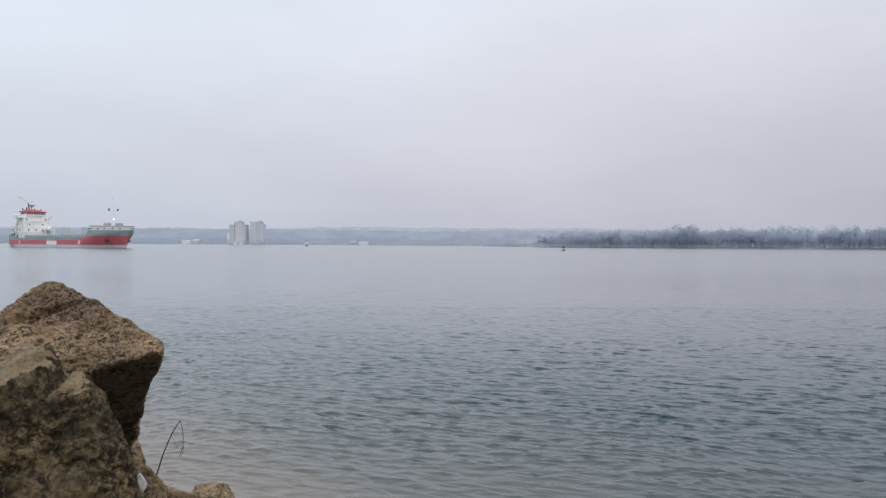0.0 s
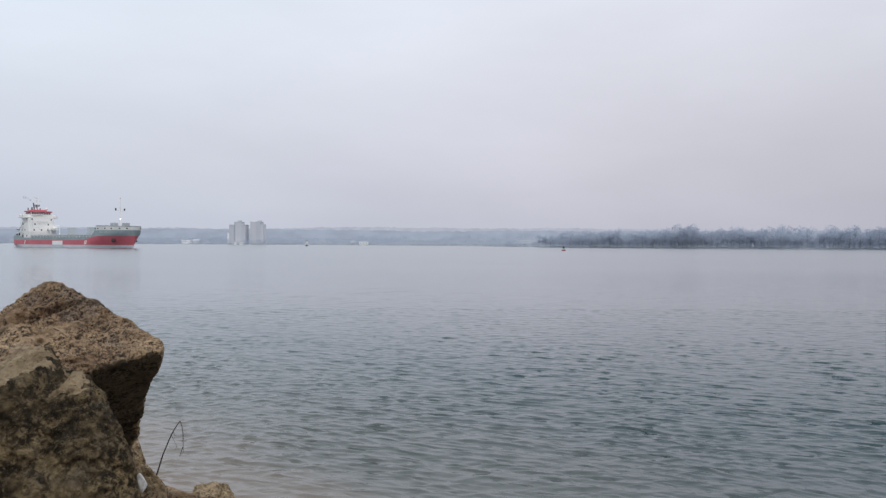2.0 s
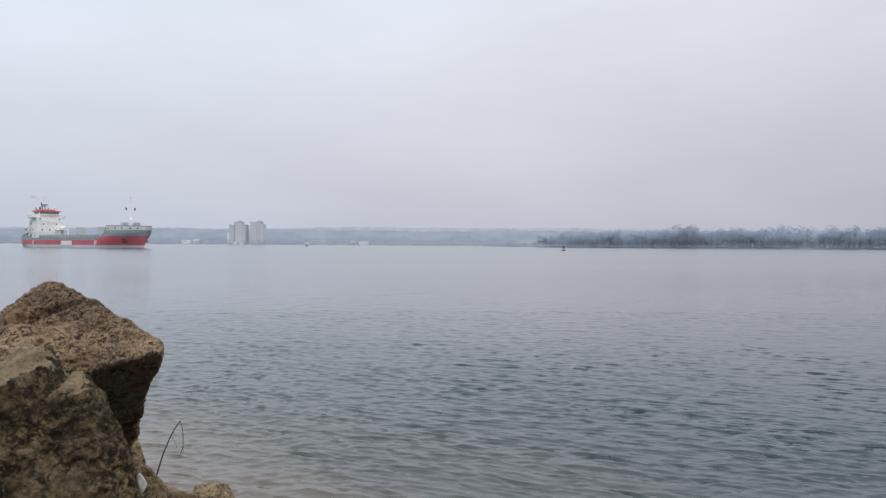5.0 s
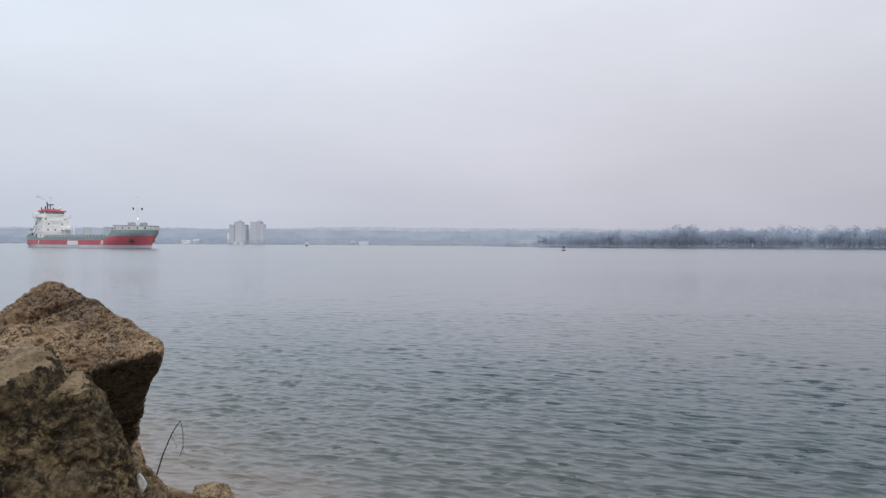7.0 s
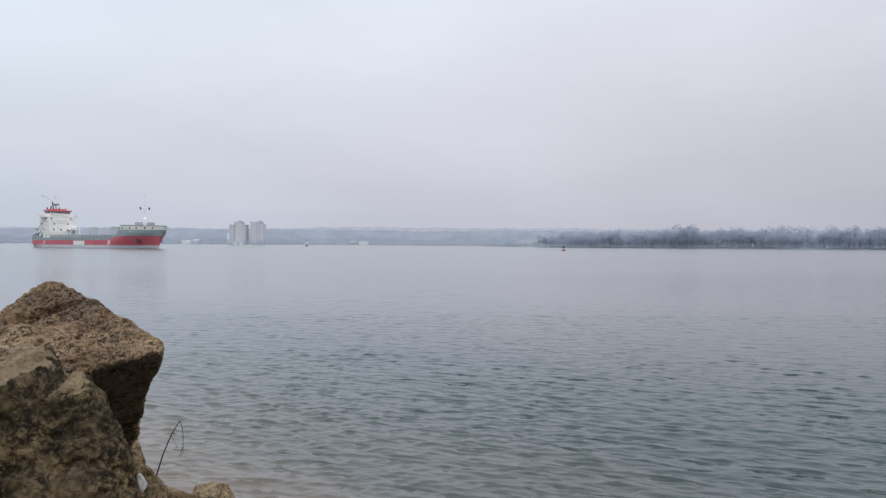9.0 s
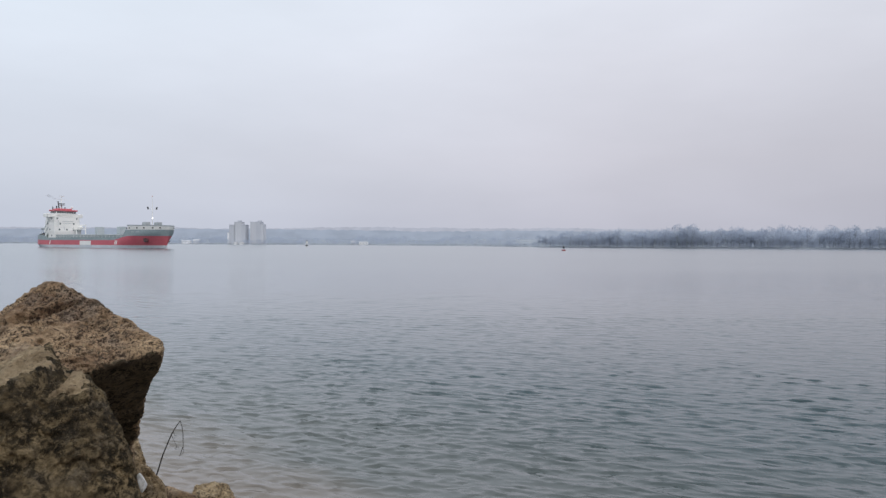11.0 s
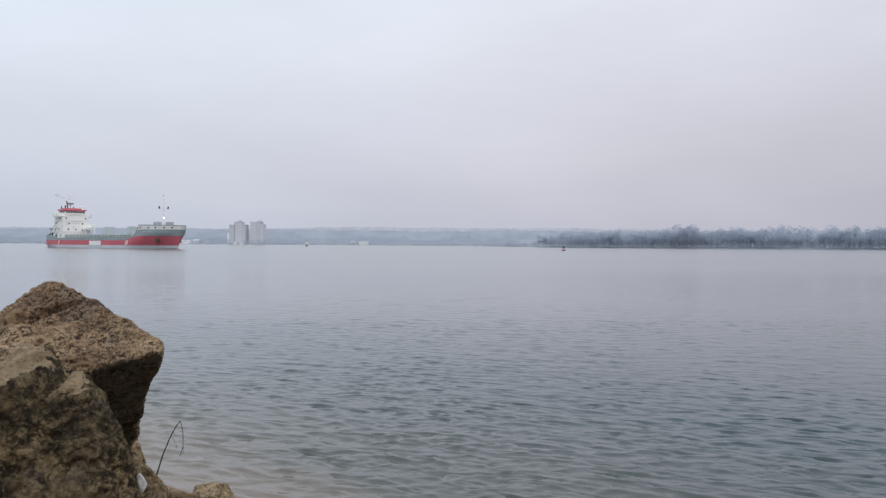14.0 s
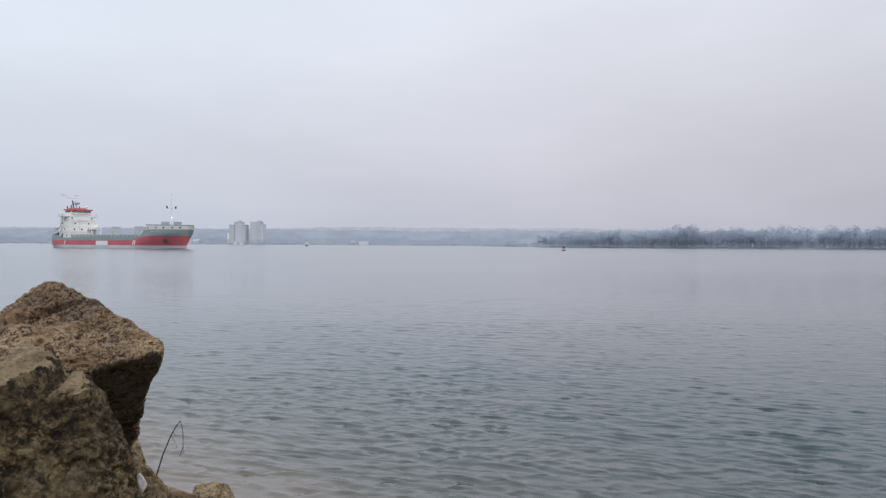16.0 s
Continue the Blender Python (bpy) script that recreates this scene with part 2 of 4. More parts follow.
M_TWIG = surface("dead_twig", (0.02, 0.017, 0.015), (0.05, 0.04, 0.033), 0.8, 0, 10, 80, 0.3, 0.002)
# haze is put into red, boot grey and green as a lighter tone
M_RED = surface("ship_red", (0.53, 0.105, 0.14), (0.60, 0.145, 0.175), 0.5, 0, 0.12, 1.4, 0.05, 0.02, (0.33, 0.12, 0.10), 0.5, 0.66, grain_amount=0.1)
M_BOOT = surface("ship_boot_grey", (0.52, 0.55, 0.60), (0.60, 0.62, 0.66), 0.55, 0, 0.15, 1.2, 0.05, 0.02, (0.33, 0.26, 0.22), 0.6, 0.64, grain_amount=0.12)
M_GREEN = surface("ship_green_grey", (0.25, 0.31, 0.33), (0.31, 0.37, 0.385), 0.55, 0, 0.15, 1.3, 0.05, 0.02, (0.26, 0.21, 0.18), 0.5, 0.68, grain_amount=0.12)
M_WHITE = surface("ship_white", (0.84, 0.84, 0.82), (0.90, 0.89, 0.87), 0.45, 0, 0.25, 2.0, 0.04, 0.01, (0.55, 0.45, 0.36), 0.7, 0.70, grain_amount=0.06)
M_DECK = surface("ship_deck", (0.17, 0.22, 0.20), (0.24, 0.28, 0.25), 0.75, 0, 0.3, 3, 0.1, 0.01)
M_HATCH = surface("hatch_grey", (0.42, 0.46, 0.48), (0.50, 0.53, 0.55), 0.6, 0, 0.3, 2, 0.05, 0.01, grain_amount=0.12)
M_GANTRY = surface("gantry_grey", (0.40, 0.45, 0.47), (0.46, 0.50, 0.52), 0.6, 0, 0.3, 2, 0.05, 0.01, grain_amount=0.1)
M_BLACK = surface("ship_black", (0.02, 0.02, 0.022), (0.045, 0.043, 0.045), 0.5, 0, 0.6, 4, 0.05, 0.01)
M_PORT = surface("anchor_pocket_brown", (0.13, 0.055, 0.06), (0.17, 0.075, 0.08), 0.7, 0, 0.6, 4, 0.05, 0.01)
M_GLASS = surface("ship_glass", (0.10, 0.12, 0.13), (0.16, 0.18, 0.19), 0.12, 0, 0.5, 2, 0.0, 0.01)
M_LAMP = glowing("masthead_lamp", (1.0, 0.97, 0.9), 4.0)
M_ORANGE = surface("lifeboat_orange", (0.55, 0.16, 0.05), (0.62, 0.2, 0.07), 0.45, 0, 0.5, 3, 0.03, 0.01)
M_BUOY = surface("buoy_red", (0.24, 0.045, 0.045), (0.31, 0.065, 0.06), 0.5, 0, 1.5, 6, 0.05, 0.01)
M_STEEL = surface("galvanised_steel", (0.25, 0.26, 0.28), (0.36, 0.37, 0.39), 0.5, 0.4, 1.5, 6, 0.05, 0.01)
# concrete and glass lightened: haze put into their colours, contrast kept low
M_CONC = surface("pale_concrete", (0.56, 0.575, 0.615), (0.61, 0.62, 0.66), 0.85, 0, 0.05, 0.6, 0.05, 0.02, grain_amount=0.05)
M_CONC2 = surface("grey_concrete", (0.49, 0.51, 0.56), (0.53, 0.55, 0.60), 0.85, 0, 0.05, 0.6, 0.05, 0.02, grain_amount=0.05)
M_PANE = surface("hazed_window_glass", (0.50, 0.52, 0.56), (0.54, 0.56, 0.60), 0.4, 0, 0.2, 1, 0.0, 0.01, grain_amount=0.05)
M_ROOF = surface("roof_grey", (0.50, 0.51, 0.54), (0.58, 0.58, 0.60), 0.85, 0, 0.2, 1.5, 0.1, 0.02)
M_WALL = surface("white_render", (0.86, 0.86, 0.87), (0.92, 0.92, 0.92), 0.8, 0, 0.3, 2, 0.05, 0.01, grain_amount=0.08)
# land and woods: distance haze is put into these pale blue base colours
M_LAND = surface("hazed_winter_grass", (0.26, 0.29, 0.33), (0.33, 0.36, 0.40), 0.95, 0, 0.02, 0.3, 0.2, 0.1)
M_TRUNK = surface("hazed_bark", (0.28, 0.31, 0.36), (0.35, 0.38, 0.43), 0.9, 0, 0.8, 5, 0.3, 0.02)
M_CROWN = thin_twigs("hazed_bare_twigs", (0.49, 0.54, 0.63), (0.54, 0.59, 0.68), 0.04)
M_MIDWOOD = thin_twigs("hazed_middle_woodland", (0.46, 0.51, 0.60), (0.51, 0.56, 0.65), 0.0)
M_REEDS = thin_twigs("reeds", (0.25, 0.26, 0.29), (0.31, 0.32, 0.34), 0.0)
M_FARWOOD = thin_twigs("hazed_far_woodland", (0.46, 0.51, 0.595), (0.515, 0.56, 0.645), 0.0)
M_RIDGE = hazy_distance("ridge_haze_glow", (0.335, 0.385, 0.480), 1.0)
M_RIDGE2 = hazy_distance("far_ridge_haze_glow", (0.435, 0.46, 0.545), 1.0)


# ---- mesh helpers ----
def mesh_from(name, bm, material, smooth=False):
    me = bpy.data.meshes.new(name)
    bm.to_mesh(me)
    bm.free()
    if material:
        me.materials.append(material)
    if smooth:
        me.shade_smooth()
    return me


def part(name, bm, material, parent, label="", smooth=False):
    ob = new(name, mesh_from(name, bm, material, smooth))
    ob.parent = parent
    if label:
        tagged(ob, label)
    return ob


def box(bm, x, y, z, sx, sy, sz, turn=0.0, bevel=0.0):
    """A box by its centre and sizes."""
    r = bmesh.ops.create_cube(bm, size=1, matrix=Matrix.LocRotScale((x, y, z), Euler((0, 0, turn)), (sx, sy, sz)))
    if bevel:
        es = list({e for v in r["verts"] for e in v.link_edges})
        bmesh.ops.bevel(bm, geom=es, offset=bevel, segments=1, affect="EDGES")
    return bm


def rod(bm, a, b, r0, r1=None, seg=8):
    a, b = Vector(a), Vector(b)
    q = (b - a).to_track_quat("Z", "Y")
    m = Matrix.LocRotScale((a + b) / 2, q, None)
    bmesh.ops.create_cone(bm, cap_ends=True, segments=seg, radius1=r0, radius2=r0 if r1 is None else r1, depth=(b - a).length, matrix=m)
    return bm


def grid_mesh(name, co, rows, cols, material, smooth=True):
    """A sheet from a rows x cols array of places."""
    i = np.arange((rows - 1) * (cols - 1))
    r, c = i // (cols - 1), i % (cols - 1)
    a = r * cols + c
    quads = np.stack([a, a + 1, a + cols + 1, a + cols], 1).astype(np.int32)
    me = bpy.data.meshes.new(name)
    me.vertices.add(rows * cols)
    me.vertices.foreach_set("co", co.reshape(-1).astype(np.float32))
    me.loops.add(quads.size)
    me.loops.foreach_set("vertex_index", quads.reshape(-1))
    me.polygons.add(len(quads))
    me.polygons.foreach_set("loop_start", np.arange(0, quads.size, 4, dtype=np.int32))
    me.polygons.foreach_set("loop_total", np.full(len(quads), 4, dtype=np.int32))
    me.update()
    me.validate()
    me.materials.append(material)
    if smooth:
        me.shade_smooth()
    return me


# ---- water ----
def open_water():
    ys = np.concatenate([np.linspace(3, 60, 20), np.geomspace(64, 4700, 70)])
    xs = np.concatenate([-np.geomspace(6, 4200, 45)[::-1], [0], np.geomspace(6, 4200, 45)])
    X, Y = np.meshgrid(xs, ys)
    co = np.stack([X, Y, np.where(Y < 110, -0.3, -0.012)], 2)
    ob = new("water", grid_mesh("water", co, len(ys), len(xs), M_WAVE))
    return tagged(ob, "wide calm grey-green lake water under overcast sky", "water", kind="structure")


def wave_sheet(seed, main_dir):
    """One drifting sheet of wind ripples, finer near the bank; two of them cross and cover each other in turn."""
    rng = np.random.default_rng(seed)
    ys = [3.0]
    while ys[-1] < 130:
        ys.append(ys[-1] + max(0.024, (0.0036 if ys[-1] < 26 else 0.006 if ys[-1] < 60 else 0.010) * ys[-1]))
    ys = np.array(ys)
    u = np.linspace(-1, 1, 540)
    half = np.maximum(ys, 4) * 0.66 + 5.5
    X = u[None, :] * half[:, None]
    Y = np.repeat(ys[:, None], len(u), 1)
    step = np.maximum(np.gradient(ys), half / len(u))[:, None]
    Z, DX, DY = np.zeros_like(X), np.zeros_like(X), np.zeros_like(X)
    n = 84
    for k in range(n):
        lam = 0.085 * (0.95 / 0.085) ** ((k + rng.random()) / n)
        ang = main_dir + rng.normal(0, 0.40)
        kx, ky = math.cos(ang) * 2 * math.pi / lam, math.sin(ang) * 2 * math.pi / lam
        slope = 0.054 if lam < 0.24 else 0.054 * (0.24 / lam) ** 0.95
        fade = np.clip((lam / step - 1.8) / 2.0, 0, 1)
        # gusts: each wave lives in patches
        gx, gy, gp = rng.normal(0, 1.2), rng.normal(0, 0.8), rng.random() * 6.3
        patch = np.maximum(0.30 + 0.9 * np.sin(gx * X + gy * Y + gp), 0) ** 1.5
        ph = kx * X + ky * Y + rng.random() * 6.3
        a = slope * lam / 6.283 * fade * patch
        Z += a * np.sin(ph)
        push = 1.3 * np.cos(ph) + 0.9 * np.sin(ph)  # crests sharp, leaning the way they run
        DX += a * math.cos(ang) * push
        DY += a * math.sin(ang) * push
    gust = 0.88 + 0.42 * np.sin(0.16 * X + 0.11 * Y + seed) * np.sin(0.07 * X - 0.15 * Y + 2 * seed)
    Z *= gust
    X, Y = X + DX * gust, Y + DY * gust
    co = np.stack([X, Y, Z], 2)
    ob = new("wave_sheet", grid_mesh("wave_sheet", co, len(ys), len(u), M_WAVE))
    return tagged(ob, "small wind ripples drifting over grey-green lake water", "water", group="ripples on the lake", kind="structure")


water = open_water()
WAVES_A = wave_sheet(3, radians(246))
WAVES_B = wave_sheet(8, radians(257))


# ---- the near bank ----
def bank():
    xs, ys = np.linspace(-60, 60, 241), np.concatenate([np.linspace(-60, -3, 40), np.linspace(-2.7, 8, 90)])
    X, Y = np.meshgrid(xs, ys)
    # the steep rise behind the camera is unseen, added to shade the boulders
    Z = np.where(Y > 1.9, 2.42 - 0.37 * Y, 1.72 + 0.75 * np.clip(-1.5 - Y, 0, 14))
    Z = Z - 0.012 * np.maximum(X + 1.0, 0) * (Y > 0)
    jit = np.array([noise.fractal(Vector((x * 1.7, y * 1.7, 0)), 0.9, 2.0, 4) for x, y in zip(X.ravel(), Y.ravel())]).reshape(X.shape)
    Z = Z + 0.05 * jit
    ob = new("ground", grid_mesh("ground", np.stack([X, Y, Z], 2), len(ys), len(xs), M_BANK))
    return tagged(ob, "brown gravel bank sloping down to the water, unseen rise added behind", "ground", kind="structure")


bank()


def hull_planes(corners):
    """The faces of the hull of a few corners: normals and offsets from their centre."""
    bm = bmesh.new()
    for c in corners:
        bm.verts.new((c[0], c[1], c[2] + 0.3))
    bmesh.ops.convex_hull(bm, input=bm.verts[:])
    mid = sum((v.co for v in bm.verts), Vector()) / len(bm.verts)
    planes = [(f.normal.copy(), f.verts[0].co.copy()) for f in bm.faces]
    bm.free()
    return mid, planes


def boulder(name, corners, material, label, seed, detail=6, rough=0.03, sharp=26, pits=0.012, cracks=(), facing_tone=None, shoulder=None):
    """A broken block: the hull of a few corners, or two such blocks grown together, with rounded arrises, pits and cracks."""
    hulls = [hull_planes(c) for c in (corners, shoulder) if c]
    mid = sum((h[0] for h in hulls), Vector()) / len(hulls)
    bm = bmesh.new()
    bmesh.ops.create_icosphere(bm, subdivisions=detail, radius=1)
    dirs = np.array([v.co for v in bm.verts])
    off = Vector((seed * 7.3, seed * 1.9, seed * 4.1))
    ragged = np.array([0.075 * noise.fractal(Vector(d_) * 6 + off, 0.7, 2, 4) for d_ in dirs]) if facing_tone else None
    rad, pale = np.zeros(len(dirs)), np.zeros(len(dirs), bool)
    for _, planes in hulls:
        pairs = [(n, n.dot(p - mid)) for n, p in planes]
        nn = np.array([(n / d) if d > 0 else (-n / -d) for n, d in pairs])
        g = np.maximum(dirs @ nn.T, 1e-6)
        own = np.power(np.power(g, sharp).sum(1), -1 / sharp)
        mine_r = own > rad
        rad = np.where(mine_r, own, rad)
        if facing_tone:  # facets facing one way: light or shade put into their colour
            facing = (nn / np.linalg.norm(nn, axis=1)[:, None]) @ np.array(Vector(facing_tone[1]).normalized())
            mine = facing > facing_tone[2]
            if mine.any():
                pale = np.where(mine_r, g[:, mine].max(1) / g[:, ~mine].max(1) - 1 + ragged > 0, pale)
    for v, r, dr in zip(bm.verts, rad, dirs):
        p = Vector(dr) * r
        q = p + off
        h = rough * noise.fractal(q * 3.0, 0.75, 2.1, 6)
        h -= rough * 0.9 * max(0.0, 0.25 - abs(noise.noise(q * 4.3)))  # worn creases
        h += rough * 0.5 * (round(3 * noise.noise(q * 6.5)) / 3)  # broken ledges
        h += rough * 0.25 * noise.fractal(q * 17.0, 0.6, 2.2, 3)
        pit = noise.noise(q * 26.0)
        h -= pits * max(0.0, pit - 0.18) * 2.0
        h += pits * 0.5 * noise.noise(q * 48.0)
        w = p + mid
        for n, d, width, deep in cracks:
            k = abs(Vector(n).dot(w) - d + 0.02 * noise.noise(q * 5))
            if k < width:
                h -= deep * (1 - k / width)
        v.co = mid + Vector(dr) * (r + h)
    me = mesh_from(name, bm, material, True)
    if facing_tone:
        me.materials.append(facing_tone[0])
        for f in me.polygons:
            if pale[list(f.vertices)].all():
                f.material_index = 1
    ob = new(name, me)
    return tagged(ob, label, "rock", group="boulders on the bank")


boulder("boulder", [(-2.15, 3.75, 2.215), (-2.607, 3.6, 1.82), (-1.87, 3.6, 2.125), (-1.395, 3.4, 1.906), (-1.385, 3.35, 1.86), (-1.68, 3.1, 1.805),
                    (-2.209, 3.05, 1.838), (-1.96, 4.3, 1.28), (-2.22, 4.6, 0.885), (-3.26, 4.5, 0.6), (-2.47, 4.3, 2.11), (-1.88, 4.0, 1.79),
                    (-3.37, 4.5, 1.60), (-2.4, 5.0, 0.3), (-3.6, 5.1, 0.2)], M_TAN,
        "large tan boulder with a crack and lichened, shade-darkened underside", 1, 8, 0.034, 60, 0.020, cracks=[((-0.2, -0.25, 0.93), 1.712, 0.011, 0.06)], facing_tone=(M_SHADED_LICHEN, (0.1, -0.6, -0.8), 0.55))
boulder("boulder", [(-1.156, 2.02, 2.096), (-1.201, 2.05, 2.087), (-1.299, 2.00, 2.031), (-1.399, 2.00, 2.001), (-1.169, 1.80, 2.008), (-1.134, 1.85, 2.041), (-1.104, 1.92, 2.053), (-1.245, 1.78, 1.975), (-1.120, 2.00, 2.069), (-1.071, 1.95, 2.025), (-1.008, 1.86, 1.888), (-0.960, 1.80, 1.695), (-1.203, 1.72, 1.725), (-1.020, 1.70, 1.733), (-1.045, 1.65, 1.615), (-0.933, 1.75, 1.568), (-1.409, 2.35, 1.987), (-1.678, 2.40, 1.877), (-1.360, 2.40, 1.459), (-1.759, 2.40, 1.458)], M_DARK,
        "dark lichen-stained boulder with a worn top painted pale as if lit", 2, 7, 0.026, 90, 0.014, facing_tone=(M_LIT_WORN, (-0.2, -0.25, 0.95), 0.84),
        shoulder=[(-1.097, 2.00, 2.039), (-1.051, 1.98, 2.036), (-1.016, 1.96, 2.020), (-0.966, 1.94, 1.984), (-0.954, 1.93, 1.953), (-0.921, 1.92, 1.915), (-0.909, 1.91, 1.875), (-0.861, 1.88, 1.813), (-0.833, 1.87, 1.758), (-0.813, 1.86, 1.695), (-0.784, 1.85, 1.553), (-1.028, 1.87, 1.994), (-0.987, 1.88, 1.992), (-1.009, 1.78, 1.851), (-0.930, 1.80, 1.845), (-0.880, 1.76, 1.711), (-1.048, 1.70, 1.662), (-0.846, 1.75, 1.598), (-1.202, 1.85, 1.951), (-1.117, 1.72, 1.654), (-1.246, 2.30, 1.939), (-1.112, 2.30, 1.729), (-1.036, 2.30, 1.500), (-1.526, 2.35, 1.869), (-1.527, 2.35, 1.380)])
boulder("boulder", [(-2.518, 5.00, 1.129), (-2.225, 4.85, 1.148), (-2.166, 4.80, 1.061), (-2.127, 4.75, 0.937), (-2.060, 4.75, 0.850), (-2.038, 4.70, 0.561), (-2.484, 4.70, 1.107), (-2.483, 4.70, 0.559), (-2.581, 5.30, 0.987), (-2.448, 5.30, 0.767), (-2.801, 5.30, 0.765), (-2.404, 5.30, 0.325)], M_PALE,
        "pale pitted limestone block standing in shadow", 3, 6, 0.030, 45, 0.02)
boulder("boulder", [(-2.106, 4.60, 0.925), (-2.003, 4.60, 0.891), (-1.926, 4.60, 0.838), (-1.897, 4.65, 0.755), (-1.854, 4.60, 0.723), (-1.830, 4.60, 0.486), (-2.191, 4.50, 0.788), (-2.191, 4.50, 0.525), (-2.250, 5.10, 0.659), (-2.123, 5.10, 0.532), (-2.101, 5.10, 0.277), (-2.483, 5.10, 0.275), (-2.434, 5.00, 0.692)], M_PALE,
        "low yellowish limestone block with lichen", 4, 6, 0.030, 45, 0.02)
boulder("boulder", [(-2.306, 6.2, 0.096), (-2.276, 6.3, 0.163), (-2.14, 6.3, 0.195), (-1.978, 6.25, 0.182), (-1.88, 6.15, 0.096), (-1.865, 6.15, -0.15),
                    (-2.294, 6.1, -0.2), (-2.373, 6.6, 0.035), (-2.072, 6.6, 0.014), (-2.076, 6.7, -0.35), (-2.465, 6.7, -0.35)], M_PALE,
        "small rounded stone at the water's edge", 5, 6, 0.028, 35, 0.016)
boulder("boulder", [(-2.563, 6.2, 0.197), (-2.356, 6.0, 0.219), (-2.157, 6.0, 0.16), (-2.147, 6.0, -0.1), (-2.505, 6.0, -0.1), (-2.619, 6.4, 0.105),
                    (-2.328, 6.4, 0.021), (-2.301, 6.4, -0.3), (-2.672, 6.4, -0.3)], M_TAN, "flat brown stone at the water's edge", 6, 5, 0.018, 30)
boulder("stone_chip", [(-1.958, 4.35, 0.909), (-1.933, 4.35, 0.931), (-1.887, 4.33, 0.887), (-1.895, 4.33, 0.814), (-1.913, 4.33, 0.792), (-1.930, 4.32, 0.858),
                       (-1.966, 4.45, 0.885), (-1.922, 4.45, 0.811)], M_WHITE_STONE, "white stone chip lodged between the boulders", 7, 4, 0.004, 22, 0.002)


def dead_twig():
    bm = bmesh.new()
    stem = [(-2.373, 5.60, 0.714), (-2.340, 5.60, 0.812), (-2.299, 5.60, 0.948), (-2.229, 5.60, 1.116), (-2.192, 5.60, 1.181), (-2.155, 5.60, 1.232)]
    for k in range(len(stem) - 1):
        rod(bm, stem[k], stem[k + 1], 0.0070 - 0.0008 * k, 0.0062 - 0.0008 * k, 6)
    t = tagged(new("twig", mesh_from("twig", bm, M_TWIG)), "thin dead twig with a bent hanging tip", "twig")
    bm = bmesh.new()
    tip = [(-2.155, 5.60, 1.232), (-2.141, 5.60, 1.186), (-2.132, 5.60, 1.125), (-2.131, 5.60, 1.023), (-2.159, 5.60, 0.939)]
    for k in range(len(tip) - 1):
        rod(bm, tip[k], tip[k + 1], 0.0030, 0.0024, 5)
    part("hanging_tip", bm, M_TWIG, t)
    for shoot in ([(-2.192, 5.60, 1.181), (-2.211, 5.60, 1.144), (-2.201, 5.60, 1.106), (-2.178, 5.60, 1.116)], [(-2.229, 5.60, 1.116), (-2.201, 5.60, 1.060), (-2.183, 5.60, 1.023), (-2.196, 5.60, 0.995)], [(-2.131, 5.60, 1.023), (-2.127, 5.60, 0.981), (-2.145, 5.60, 0.948)]):
        bm = bmesh.new()
        for a, b_ in zip(shoot, shoot[1:]):
            rod(bm, a, b_, 0.0016, 0.0012, 5)
        part("side_shoot", bm, M_TWIG, t)
    return t


dead_twig()


# ---- far shore ----
SHORE = [(-3600, 1300), (-1400, 1060), (-830, 1000), (-650, 1000), (-302, 950), (-108, 905), (20, 800), (62, 650), (99, 552), (213, 509), (298, 459), (460, 430), (1200, 350), (3600, 350)]


def shore_y(x):
    return float(np.interp(x, [p[0] for p in SHORE], [p[1] for p in SHORE]))


def far_land():
    xs = np.concatenate([np.linspace(-3600, -900, 30), np.linspace(-880, 500, 140), np.linspace(520, 3600, 30)])
    ws = np.array([0, 2, 6, 15, 40, 90, 160, 260, 420, 700, 1100, 1700, 2500, 3200.0])
    X, W = np.meshgrid(xs, ws)
    Y = np.array([shore_y(x) for x in xs])[None, :] + W
    und = np.array([noise.fractal(Vector((x * 0.006, y * 0.006, 3)), 0.9, 2, 4) for x, y in zip(X.ravel(), Y.ravel())]).reshape(X.shape)
    Z = -0.5 + np.minimum(W, 6) * 0.22 + np.clip(W - 60, 0, 1200) * 0.011 * (1 + 0.5 * und) + 0.25 * und
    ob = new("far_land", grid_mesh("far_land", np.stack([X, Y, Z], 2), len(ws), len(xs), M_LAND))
    return tagged(ob, "low grey winter shore rising gently behind the water", "shore", kind="structure")


far_land()


def ridge(name, depth, low, high, seed, material, label):
    """A wooded skyline far away, its mist put into the glowing colour."""
    xs = np.linspace(-4600, 4600, 2600)
    top = np.array([noise.fractal(Vector((x * 0.0011, seed, 0)), 0.8, 2, 3) for x in xs])
    fine = np.array([noise.fractal(Vector((x * 0.035, seed, 5)), 0.6, 2, 4) for x in xs])
    top = low + (high - low) * (0.5 + 0.9 * top) + 4.5 * fine
    rows = [np.stack([xs, np.full_like(xs, depth), np.full_like(xs, -2.0)], 1), np.stack([xs, np.full_like(xs, depth + 30), top * 0.6], 1), np.stack([xs, np.full_like(xs, depth + 90), top], 1),
            np.stack([xs, np.full_like(xs, depth + 300), top - 6], 1)]
    ob = new(name, grid_mesh(name, np.stack(rows), 4, len(xs), material))
    return tagged(ob, label, "hills", kind="structure")


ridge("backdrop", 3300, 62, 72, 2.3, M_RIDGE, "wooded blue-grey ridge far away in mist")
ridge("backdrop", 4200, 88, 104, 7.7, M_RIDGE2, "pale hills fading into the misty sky")


